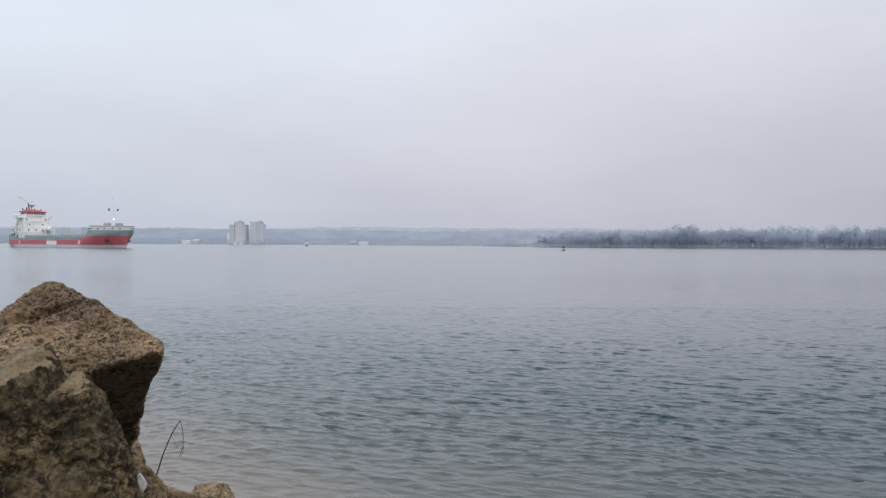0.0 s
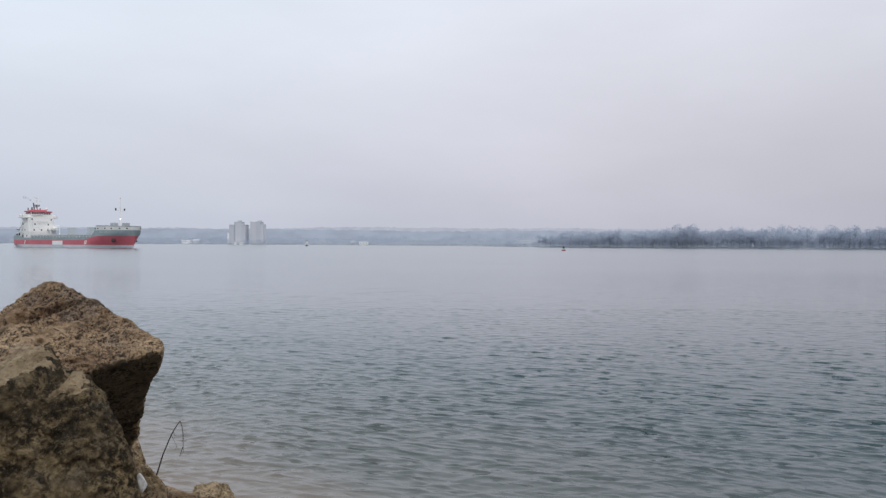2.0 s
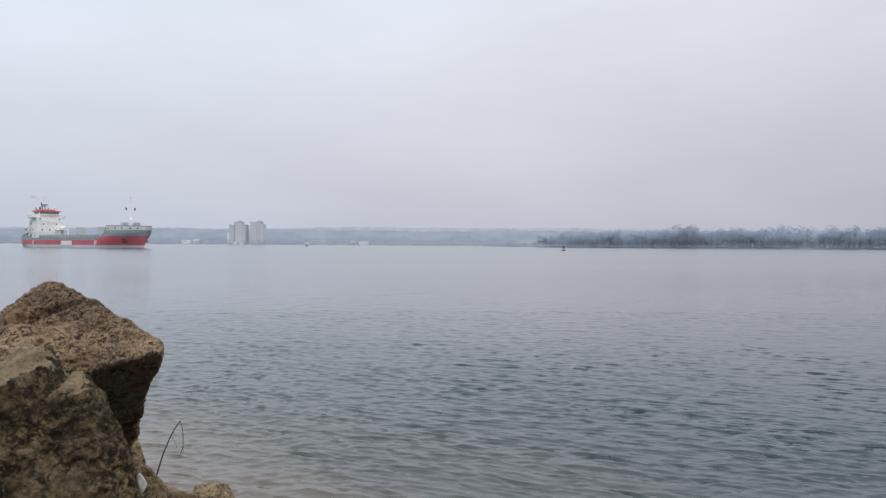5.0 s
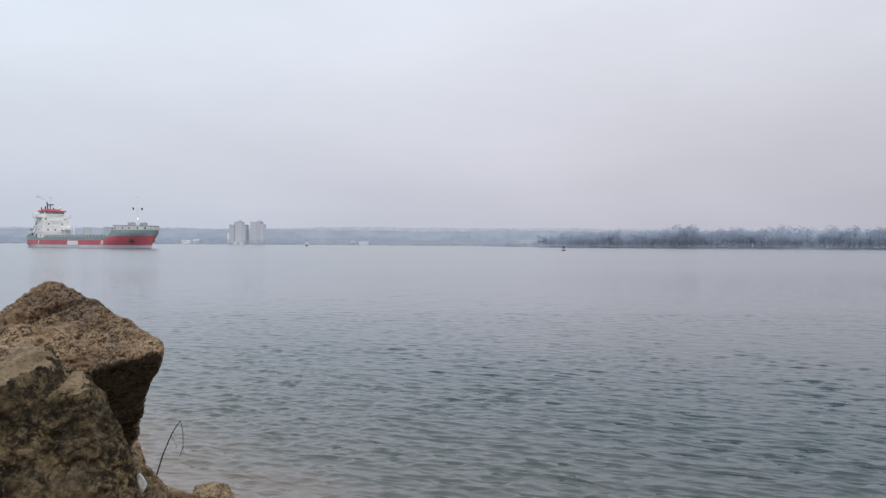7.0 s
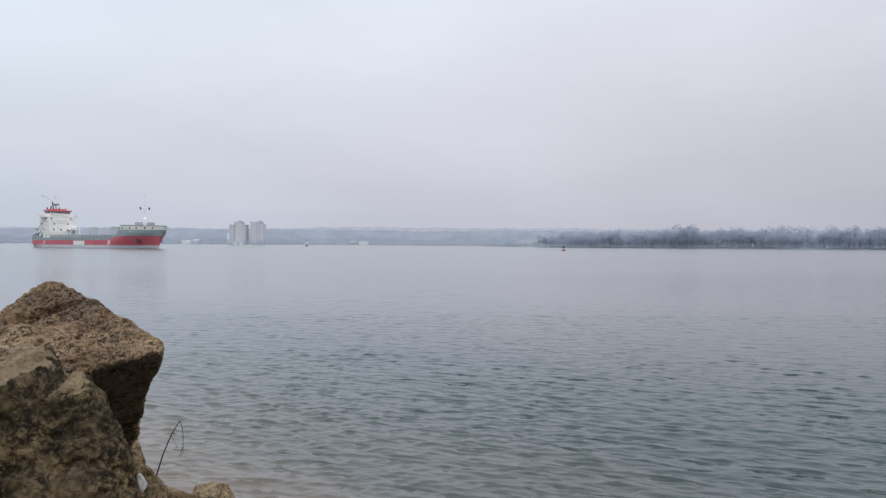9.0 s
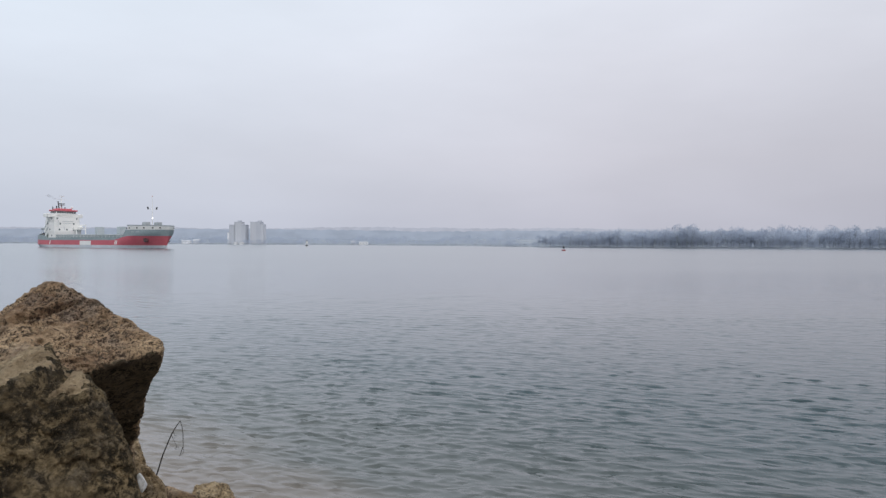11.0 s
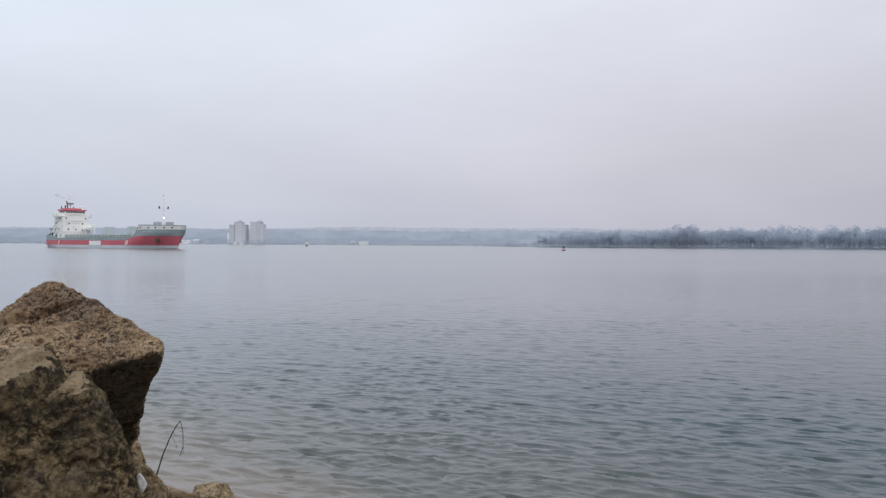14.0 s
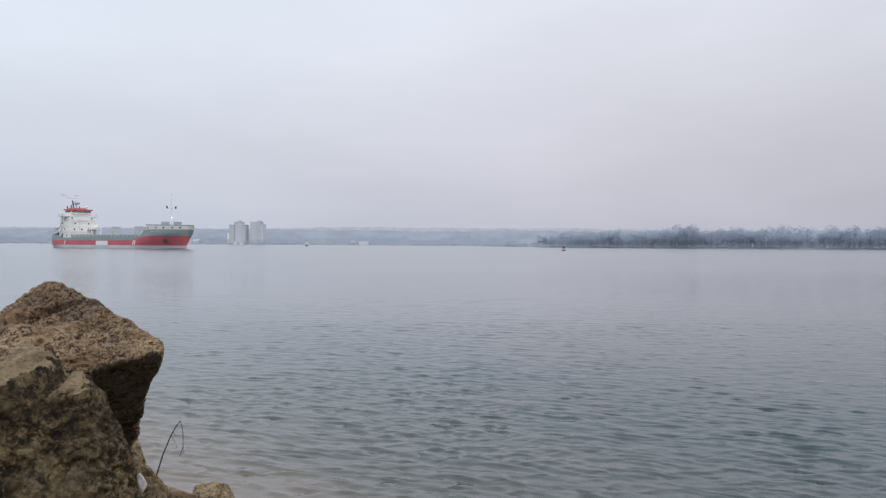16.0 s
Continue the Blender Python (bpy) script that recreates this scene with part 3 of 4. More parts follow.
def twig_sprays(rng, centres, radii, sizes, n):
    """Bare twigs as many slim blades that point outwards from each clump, with gaps between them."""
    c, r0, s0 = np.repeat(np.asarray(centres, float), n, 0), np.repeat(np.asarray(radii, float), n), np.repeat(np.asarray(sizes, float), n)
    m = len(c)

    def unit(v):
        return v / np.linalg.norm(v, axis=1)[:, None]

    d = unit(rng.normal(0, 1, (m, 3)) + (0, 0, 0.25))
    r = r0 * (0.35 + 0.65 * rng.random(m) ** 0.6) * rng.uniform(0.8, 1.2, m)
    p = c + d * r[:, None] * (1, 1, 1.25)
    way = unit(d + rng.uniform((-0.6, -0.6, -0.2), (0.6, 0.6, 0.7), (m, 3)))
    side = unit(np.cross(way, rng.normal(0, 1, (m, 3))))
    ln = (s0 * rng.uniform(0.6, 1.4, m))[:, None]
    return np.stack([p - side * ln * 0.22, p + side * ln * 0.22, p + way * ln], 1).reshape(-1, 3)


def blade_mesh(name, co, material):
    me = bpy.data.meshes.new(name)
    k = len(co)
    me.vertices.add(k)
    me.vertices.foreach_set("co", co.reshape(-1).astype(np.float32))
    me.loops.add(k)
    me.loops.foreach_set("vertex_index", np.arange(k, dtype=np.int32))
    me.polygons.add(k // 3)
    me.polygons.foreach_set("loop_start", np.arange(0, k, 3, dtype=np.int32))
    me.polygons.foreach_set("loop_total", np.full(k // 3, 3, dtype=np.int32))
    me.update()
    me.validate()
    me.materials.append(material)
    return me


def bare_tree(seed, height, spread):
    rng = random.Random(seed)
    t = tagged(new("tree"), "bare grey winter tree on the wooded far shore", "tree", group="trees along the far shore")
    bm = bmesh.new()
    rod(bm, (0, 0, -0.6), (0, 0, height * 0.45), 0.022 * height, 0.014 * height, 7)
    tips = []
    for k in range(13):
        a, up = k * 2.4 + rng.random(), height * rng.uniform(0.12, 0.42)
        high = rng.uniform(0.16, 0.82)
        wide = spread * rng.uniform(0.35, 0.95) * (1.1 - 0.5 * high)
        tip = (math.cos(a) * wide, math.sin(a) * wide, height * max(high, up / height + 0.05))
        rod(bm, (0, 0, up), tip, 0.010 * height, 0.004 * height, 5)
        tips.append(tip)
    rod(bm, (0, 0, height * 0.45), (spread * 0.1, 0, height * 0.88), 0.013 * height, 0.004 * height, 5)
    tips.append((spread * 0.1, 0, height * 0.82))
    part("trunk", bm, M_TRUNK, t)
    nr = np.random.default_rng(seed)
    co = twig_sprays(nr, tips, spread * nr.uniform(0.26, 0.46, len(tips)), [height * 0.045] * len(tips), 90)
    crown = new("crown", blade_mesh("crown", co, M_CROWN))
    crown.parent = t
    return t


def right_wood():
    rng = random.Random(5)
    kinds = [bare_tree(s, h, w) for s, h, w in ((1, 10, 4.0), (2, 11, 3.6), (3, 9, 4.4), (4, 8, 3.2), (5, 12, 4.2))]
    n = 0
    for row, (gap, back) in enumerate(((4.2, 5), (4.4, 11), (4.6, 18), (5.0, 27), (5.5, 38))):
        x = 84.0 + row * 3
        while x < 385:
            y = shore_y(x) + back + rng.uniform(-3, 3)
            lift = 0.98 + 0.36 * min(1, (x - 80) / 90) + 0.12 * math.sin(x * 0.11 + row)
            s = lift * rng.uniform(0.72, 1.1)
            src = kinds[rng.randrange(5)]
            m = pose(x, y, 0.9, 0, 0, rng.uniform(0, 360)) @ Matrix.Diagonal((s * 1.1, s * 1.1, s, 1))
            if n < 5:
                kinds[n].matrix_basis = m
            else:
                copy_thing(src, m)
            n += 1
            x += gap * rng.uniform(0.6, 1.5)


right_wood()


def wood_belt(name, x0, x1, y_off, depth, count, h0, h1, seed, material, label, n=170, fine=0.075):
    """Scrub and trees too far away to be told apart."""
    rng = random.Random(seed)
    centres, tall = [], []
    for _ in range(count):
        x = rng.uniform(x0, x1)
        dy = rng.random() * depth
        y = shore_y(x) + y_off + dy
        h = rng.uniform(h0, h1) * (0.75 + 0.5 * noise.noise(Vector((x * 0.02, seed, 0))))
        base = 0.8 + max(0, y_off + dy - 60) * 0.011
        centres.append((x, y, base + h * 0.45))
        tall.append(h)
    tall = np.array(tall)
    co = twig_sprays(np.random.default_rng(seed), centres, tall * 0.42, tall * fine, n)
    return tagged(new(name, blade_mesh(name, co, material)), label, "woods", kind="stuff")


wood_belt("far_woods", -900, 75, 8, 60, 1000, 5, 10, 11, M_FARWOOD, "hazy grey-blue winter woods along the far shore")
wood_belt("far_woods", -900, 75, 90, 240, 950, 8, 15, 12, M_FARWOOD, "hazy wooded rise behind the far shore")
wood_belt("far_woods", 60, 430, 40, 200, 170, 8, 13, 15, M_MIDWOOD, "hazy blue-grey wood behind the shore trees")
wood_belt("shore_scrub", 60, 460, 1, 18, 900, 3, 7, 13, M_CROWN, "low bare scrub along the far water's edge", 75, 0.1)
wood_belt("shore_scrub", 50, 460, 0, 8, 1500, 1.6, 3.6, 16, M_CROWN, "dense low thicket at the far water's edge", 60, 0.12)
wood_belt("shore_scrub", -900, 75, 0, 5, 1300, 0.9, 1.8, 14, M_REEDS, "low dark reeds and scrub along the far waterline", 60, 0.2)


# ---- apartment towers and low houses ----
def tower(x, y, blocks, label):
    """A slab tower of stepped blocks: (offset, width, height, material)."""
    t = tagged(new("apartment_tower"), label, "building", group="towers on the far shore")
    t.location = (x, y, 1.0)
    for off, wid, hgt, mat in blocks:
        bm = bmesh.new()
        box(bm, off, 0, hgt / 2 - 1, wid, 16, hgt + 2, bevel=0.15)
        wall = part("wall", bm, mat, t)
        bm = bmesh.new()
        box(bm, off, 0, hgt + 0.35, wid + 0.5, 16.5, 0.7, bevel=0.1)
        part("parapet", bm, M_CONC2, t)
        floors = int(hgt // 2.8)
        cols = max(2, int(wid // 3.2))
        bm = bmesh.new()
        box(bm, 0, 0, 0, 1.7, 0.12, 1.5)
        pane = mesh_from("window", bm, M_PANE)
        for f in range(floors):
            for c in range(cols):
                w = new("window", pane)
                w.parent = wall
                w.location = (off + (c + 0.5 - cols / 2) * wid / cols, -8.03, 1.6 + f * 2.8)
        if wid > 12:
            for c in range(2):
                bm = bmesh.new()
                bx = off + (c - 0.5) * wid * 0.5
                for f in range(floors):
                    box(bm, bx, -8.6, 0.6 + f * 2.8, 3.6, 1.2, 1.0)
                part("balcony_stack", bm, M_CONC, t)
    bm = bmesh.new()
    box(bm, blocks[1][0], 1, blocks[1][2] + 1.6, 5, 6, 2.6, bevel=0.1)
    part("lift_house", bm, M_CONC2, t)
    return t


tower(-296, 992, [(-8.5, 8, 27, M_CONC2), (0, 10.5, 31, M_CONC), (8.0, 6, 27, M_CONC2)], "pale concrete apartment tower with stepped lower wings")
tower(-273, 1000, [(-3.5, 8, 31.5, M_CONC), (4.0, 7, 31.5, M_CONC2), (9.5, 4, 28, M_CONC)], "pale concrete apartment tower of two tall blocks")


def low_house(x, y, wid, dep, hgt, rise, label, wall_mat=None):
    h = tagged(new("house"), label, "building", group="low buildings on the far shore")
    h.location = (x, y, 0.6)
    bm = bmesh.new()
    box(bm, 0, 0, hgt / 2 - 0.5, wid, dep, hgt + 1, bevel=0.05)
    wall = part("wall", bm, wall_mat or M_WALL, h)
    bm = bmesh.new()
    vs = [bm.verts.new((sx_ * (wid / 2 + 0.4), sy_ * (dep / 2 + 0.4), hgt)) for sx_ in (-1, 1) for sy_ in (-1, 1)] + [bm.verts.new((sx_ * (wid / 2 + 0.4), 0, hgt + rise)) for sx_ in (-1, 1)]
    bmesh.ops.convex_hull(bm, input=vs)
    part("roof", bm, M_ROOF, h)
    for c in range(max(2, int(wid / 3.5))):
        n = max(2, int(wid / 3.5))
        bm = bmesh.new()
        box(bm, (c + 0.5 - n / 2) * wid / n, -dep / 2 - 0.03, hgt * 0.5, 1.3, 0.1, 1.2)
        part("window", bm, M_PANE, wall)
    return h


low_house(-106, 912, 11.5, 7, 3.4, 0.9, "long white low building by the water")
low_house(-124, 945, 6, 6, 3.4, 2.0, "small pale house with a grey roof", M_CONC)
low_house(-372, 990, 12, 8, 3.8, 1.6, "low white building near the shore")
low_house(-289, 951, 4.5, 4, 2.6, 0.8, "small white hut below the towers")
low_house(-280, 949, 5, 4, 2.4, 0.8, "small white hut below the towers")
low_house(-362, 1003, 8, 7, 4.5, 2.2, "pale house among the shore trees", M_CONC)
low_house(-314, 1010, 8, 9, 16, 1.0, "pale narrow block beside the tower", M_WALL)


# ---- buoys ----
def buoy(x, y, s, mat, label, cage, slim=1.0):
    b = tagged(new("buoy"), label, "buoy", group="channel buoys")
    b.location = (x, y, 0.0)
    bm = bmesh.new()
    rod(bm, (0, 0, -0.5 * s), (0, 0, 0.28 * s), 0.72 * s * slim, 0.80 * s * slim, 20)
    rod(bm, (0, 0, 0.28 * s), (0, 0, 0.42 * s), 0.80 * s * slim, 0.5 * s * slim, 20)
    part("float", bm, mat, b)
    for k in range(4):
        a = k * math.pi / 2 + 0.6
        bm = bmesh.new()
        rod(bm, (math.cos(a) * 0.42 * s, math.sin(a) * 0.42 * s, 0.4 * s), (math.cos(a) * 0.16 * s, math.sin(a) * 0.16 * s, 1.5 * s), 0.05 * s, 0.05 * s, 6)
        part("leg", bm, cage, b)
    bm = bmesh.new()
    for k in range(2):
        box(bm, 0, 0, 1.15 * s, 0.66 * s, 0.04 * s, 0.7 * s, k * math.pi / 2)
    part("radar_reflector", bm, cage, b)
    bm = bmesh.new()
    rod(bm, (0, 0, 1.5 * s), (0, 0, 1.6 * s), 0.22 * s, 0.22 * s, 10)
    rod(bm, (0, 0, 1.6 * s), (0, 0, 1.92 * s), 0.12 * s, 0.10 * s, 10)
    part("lantern", bm, M_STEEL, b)
    return b


buoy(49.7, 281, 1.12, M_BUOY, "red steel channel buoy with a lantern cage afloat", M_BLACK)
buoy(-114, 571, 2.7, M_BLACK, "channel buoy with a white cage on a dark float", M_WHITE, 0.48)


# ---- the cargo ship: x forward from the stern, y to port, z up from the waterline ----
BEAM = 7.6


def hull_half(s, z):
    """Half breadth at a station and height."""
    f = min(max(z / 6.5, 0), 1)
    tip, start = bow_tip(z), 66 + 17 * f
    hb = BEAM
    if s > start:
        u = min((s - start) / (tip - start), 1)
        hb *= max(1 - u ** (1.9 + 0.6 * f), 0) ** (0.85 - 0.30 * f)
    stern = 5.2 + (BEAM - 5.2) * min(s / 7.0, 1) ** 0.5
    if z < 1.5:
        stern -= (1.5 - z) * 0.9 * max(0, 1 - s / 14)
    return min(hb, stern)


def bow_tip(z):
    return 98.0 + 2.2 * min(max(z / 8.5, -0.1), 1.1)


def ease(a, b, v):
    u = min(max((v - a) / (b - a), 0), 1)
    return u * u * (3 - 2 * u)


def red_top(s):
    return 3.55 + 1.85 * ease(68, 81, s) + 0.25 * ease(12, 0, s)


def sheer(s):
    return 4.75 + 3.35 * ease(75, 79, s) + 1.3 * ease(14, 9, s)


def strake(parent, name, lo, hi, material, label="", rows=3, s0=0.0, s1=1.0, thick=0.0, close_stern=True):
    """A band of shell plating on both sides, from the stern round the bow."""
    n = 110
    us = [s0 + (s1 - s0) * (k / n) for k in range(n + 1)]
    bm = bmesh.new()
    rings = []
    for r in range(rows + 1):
        ring_s, ring_p = [], []
        for u in us:
            uu = u if u < 0.8 else 0.8 + 0.2 * (1 - (1 - (u - 0.8) / 0.2) ** 1.7)
            st = uu * 98
            z = lo(st) + (hi(st) - lo(st)) * r / rows
            st = uu * bow_tip(z)
            hb = hull_half(st, z)
            ring_s.append(bm.verts.new((st, -hb, z)))
            ring_p.append(bm.verts.new((st, hb, z)))
        rings.append((ring_s, ring_p))
    for (a, b), (c, d) in zip(rings, rings[1:]):
        for k in range(n):
            bm.faces.new((a[k], a[k + 1], c[k + 1], c[k]))
            bm.faces.new((b[k + 1], b[k], d[k], d[k + 1]))
        if close_stern and s0 == 0:
            bm.faces.new((a[0], c[0], d[0], b[0]))
    if thick:
        bmesh.ops.solidify(bm, geom=bm.faces[:], thickness=thick)
    return part(name, bm, material, parent, label, not thick)


def deck_plate(parent, name, s0, s1, z, material, inset=0.15):
    bm = bmesh.new()
    n = 40
    ss = [s0 + (s1 - s0) * k / n for k in range(n + 1)]
    up = [bm.verts.new((s, -max(hull_half(s, z) - inset, 0.05), z)) for s in ss]
    lo = [bm.verts.new((s, max(hull_half(s, z) - inset, 0.05), z)) for s in ss]
    for k in range(n):
        bm.faces.new((up[k], up[k + 1], lo[k + 1], lo[k]))
    bmesh.ops.solidify(bm, geom=bm.faces[:], thickness=0.1)
    return part(name, bm, material, parent)


def slab(parent, name, x, y, z, sx_, sy_, sz_, material, label="", bevel=0.08):
    bm = bmesh.new()
    box(bm, x, y, z, sx_, sy_, sz_, 0, bevel)
    return part(name, bm, material, parent, label)


def spar(parent, name, a, b, r, material, label="", r1=None):
    bm = bmesh.new()
    rod(bm, a, b, r, r1, 8)
    return part(name, bm, material, parent, label)


def cargo_ship():
    ship = tagged(new("cargo_ship"), "red and grey coastal cargo ship with white deckhouse steaming slowly", "ship")
    strake(ship, "boot_topping", lambda s: -1.2, lambda s: 1.35, M_BOOT, "grey boot topping")
    strake(ship, "hull_side", lambda s: 1.35, red_top, M_RED, "red hull plating", 4)
    strake(ship, "sheer_strake", red_top, sheer, M_GREEN, "green-grey sheer strake", 4)
    deck_plate(ship, "main_deck", 0.2, 78, 4.0, M_DECK)
    deck_plate(ship, "forecastle_deck", 77, 98.6, 7.2, M_DECK)
    # white bulwark round the forecastle; black boxes stand for shaded mooring openings
    strake(ship, "forecastle_bulwark", lambda s: 8.1, lambda s: 9.85 - 0.3 * ease(80, 98, s), M_WHITE, "white forecastle bulwark", 2, 0.806, 1.0, 0.12, False)
    strake(ship, "bulwark_rail", lambda s: 9.87 - 0.3 * ease(80, 98, s), lambda s: 10.3 - 0.3 * ease(80, 98, s), M_HATCH, "grey capping rail", 1, 0.803, 1.0, 0.3, False)
    for s in (80.6, 82.6, 88.0, 92.0, 96.0, 98.6):
        for side in (-1, 1):
            hb = hull_half(s, 8.7)
            tilt = math.atan2(hull_half(s + 0.3, 8.7) - hull_half(s - 0.3, 8.7), 0.6)
            bm = bmesh.new()
            box(bm, s, side * (hb + 0.02), 8.9, 0.75, 0.2, 0.55, side * tilt, 0.06)
            part("mooring_port", bm, M_BLACK, ship, "dark mooring opening")
    # forecastle front bulkhead, boxes and mast
    slab(ship, "forecastle_bulkhead", 78.9, 0, 6.0, 0.3, 14.6, 4.2, M_GREEN)
    slab(ship, "winch_house", 87.4, -2.6, 9.4, 2.8, 2.2, 4.4, M_HATCH, "grey winch house")
    slab(ship, "winch_house", 89.0, 2.2, 9.4, 2.8, 2.2, 4.4, M_HATCH, "grey winch house")
    mast = spar(ship, "foremast", (87.9, 0, 7), (87.9, 0, 22.9), 0.20, M_WHITE, "white foremast", 0.09)
    spar(mast, "yard", (87.9, -2.3, 17.3), (87.9, 2.3, 17.3), 0.06, M_WHITE)
    for side in (-1, 1):
        bm = bmesh.new()
        box(bm, 87.9, side * 2.1, 17.7, 0.5, 0.5, 1.0, 0.4, 0.08)
        box(bm, 87.9, side * 2.35, 18.1, 0.35, 0.35, 0.5, 0.4, 0.05)
        part("floodlight", bm, M_BLACK, mast, "black floodlight")
    bm = bmesh.new()
    bmesh.ops.create_icosphere(bm, subdivisions=2, radius=0.17, matrix=Matrix.Translation((88.3, -0.1, 13.3)))
    part("masthead_lamp", bm, M_LAMP, mast, "bright white masthead lamp", True)
    bm = bmesh.new()
    bmesh.ops.create_icosphere(bm, subdivisions=2, radius=0.2, matrix=Matrix.Translation((87.9, 0, 23.0)))
    part("top_light", bm, M_ORANGE, mast, "small red top light", True)
    # anchors in their pockets, bulbous stem, thruster mark
    for side in (-1, 1):
        s = 91.5
        hb = hull_half(s, 4.0)
        tilt = math.atan2(hull_half(s + 0.3, 4.0) - hull_half(s - 0.3, 4.0), 0.6)
        bm = bmesh.new()
        box(bm, s, side * (hb + 0.05), 3.7, 2.3, 0.5, 1.9, side * tilt, 0.4)
        pocket = part("anchor_pocket", bm, M_PORT, ship, "dark anchor pocket")
        bm = bmesh.new()
        rod(bm, (s, side * (hb + 0.36), 4.5), (s, side * (hb + 0.42), 2.9), 0.14, 0.16, 8)
        rod(bm, (s - 0.8, side * (hb + 0.45), 3.3), (s, side * (hb + 0.42), 2.8), 0.14, 0.2, 8)
        rod(bm, (s + 0.8, side * (hb + 0.40), 3.3), (s, side * (hb + 0.42), 2.8), 0.14, 0.2, 8)
        part("anchor", bm, M_BLACK, pocket)
    # painted marks on the side
    for s0, z0, n in ((71.5, 2.55, 2), (15.6, 2.55, 1)):
        for k in range(n):
            bm = bmesh.new()
            for j in range(4):
                box(bm, s0 + k * 1.1 + 0.16 * j, -BEAM - 0.03, z0 - 0.7 + j * 0.45, 0.6, 0.06, 0.46)
            part("hull_mark", bm, M_WHITE, ship, "slanted white paint stroke")
    bm = bmesh.new()
    box(bm, 47.4, -BEAM - 0.03, 2.3, 9.4, 0.07, 1.9)
    part("hull_panel", bm, M_WHITE, ship, "white painted panel on the red side")
    bm = bmesh.new()
    for k in range(9):
        s = 84.2 + k * 0.62
        hb = hull_half(s, 7.2)
        tilt = math.atan2(hull_half(s + 0.3, 7.2) - hull_half(s - 0.3, 7.2), 0.6)
        if k != 4:
            box(bm, s, -(hb + 0.04), 7.2, 0.38, 0.08, 0.36, -tilt)
    part("name_bars", bm, M_HATCH, ship, "plain pale lettering bars")
    # hatches, coaming, deck rail
    slab(ship, "hatch_coaming", 47.5, 0, 4.9, 58, 12.2, 1.8, M_GREEN, "green-grey hatch coaming")
    for k in range(9):
        slab(ship, "hatch_cover", 21.8 + k * 6.42, 0, 6.0, 6.3, 12.6, 0.5, M_HATCH, "grey hatch cover")
    for s in range(19, 79, 3):
        spar(ship, "rail_post", (s, -7.45, 4.6), (s, -7.45, 5.8), 0.05, M_WHITE)
    for z in (5.25, 5.8):
        spar(ship, "rail", (18, -7.45, z), (79, -7.45, z), 0.035, M_WHITE)
    for s, label in ((46.3, "grey hatch crane"), (64.3, "grey hatch crane")):
        g = slab(ship, "gantry", s, 0, 8.1, 2.4, 3.4, 3.5, M_GANTRY, label, 0.15)
        for side in (-1, 1):
            spar(g, "gantry_leg", (s, side * 1.5, 6.1), (s, side * 1.5, 7.2), 0.18, M_HATCH)
            spar(g, "gantry_wheel", (s - 0.6, side * 1.5, 6.35), (s + 0.6, side * 1.5, 6.35), 0.25, M_BLACK)
    # deckhouse
    tiers = (("poop_house", 13.2, 5.6, 9.4, 13.0, 3.2), ("accommodation", 13.4, 8.6, 9.4, 13.2, 3.0), ("accommodation", 13.0, 11.5, 8.6, 12.6, 2.8), ("accommodation", 13.0, 14.0, 8.4, 12.2, 2.4))
    decks = []
    for name, x, z, lx, ly, lz in tiers:
        decks.append(slab(ship, name, x, 0, z, lx, ly, lz, M_WHITE, "white painted deckhouse tier", 0.12))
        slab(ship, "deck_edge", x, 0, z + lz / 2 + 0.02, lx + 0.3, ly + 0.4, 0.16, M_WHITE)
    for i, (name, x, z, lx, ly, lz) in enumerate(tiers):
        front = x + lx / 2
        for yy in ((-4.6, 0.6, 3.4, 4.6), (-4.2, -0.6, 2.6, 4.4), (-3.4, 3.2), (-4.8, 4.8))[i]:
            slab(decks[i], "window", front + 0.03, yy, z + 0.2, 0.1, 0.7, 0.85, M_GLASS, "", 0.02)
        for xx in ((-2.6, 2.2), (-2.4, 0.4), (-1.8,), (-2.0, 1.6))[i]:
            slab(decks[i], "window", x + xx, -ly / 2 - 0.03, z + 0.2, 0.7, 0.1, 0.85, M_GLASS, "", 0.02)
    # pipes, a ladder and a lamp bar on the house front
    for y0, z0, y1, z1 in ((-2.2, 10.4, -1.6, 8.6), (2.6, 10.2, 2.9, 8.2), (-3.0, 12.9, 2.4, 12.9), (-2.6, 11.9, 1.8, 11.9), (-4.9, 13.2, -4.9, 10.4)):
        spar(decks[2], "pipe", (18.2, y0, z0), (18.2, y1, z1), 0.09, M_HATCH)
    # black slabs stand in for the shade inside two openings
    slab(ship, "recess_shade", 8.35, -4.9, 5.2, 0.5, 3.0, 2.6, M_BLACK, "black slab as the shade in a doorway behind the deckhouse", 0.05)
    slab(ship, "recess_shade", 18.0, 5.0, 5.3, 0.3, 2.4, 2.2, M_BLACK, "black slab as the shade in the passage under the boat platform", 0.05)
    slab(decks[0], "door", 11.6, -6.54, 5.4, 1.0, 0.12, 2.1, M_DECK, "grey steel door", 0.03)
    for k in range(4):
        spar(ship, "pillar", (18.2, -6.2 + 4.1 * k, 4.1), (18.2, -6.2 + 4.1 * k, 7.2), 0.13, M_WHITE)
    # bridge: wings, windows, red canopy
    wing = slab(ship, "bridge_wing", 13.6, 0, 15.1, 4.4, 17.4, 0.35, M_WHITE, "white bridge wing deck")
    slab(wing, "wing_bulwark", 15.7, 0, 15.9, 0.2, 17.4, 1.5, M_WHITE)
    for side in (-1, 1):
        slab(wing, "wing_bulwark", 13.6, side * 8.6, 15.9, 4.4, 0.2, 1.5, M_WHITE)
        slab(wing, "wing_cab", 13.7, side * 7.5, 15.95, 3.2, 2.0, 1.6, M_WHITE, "", 0.15)
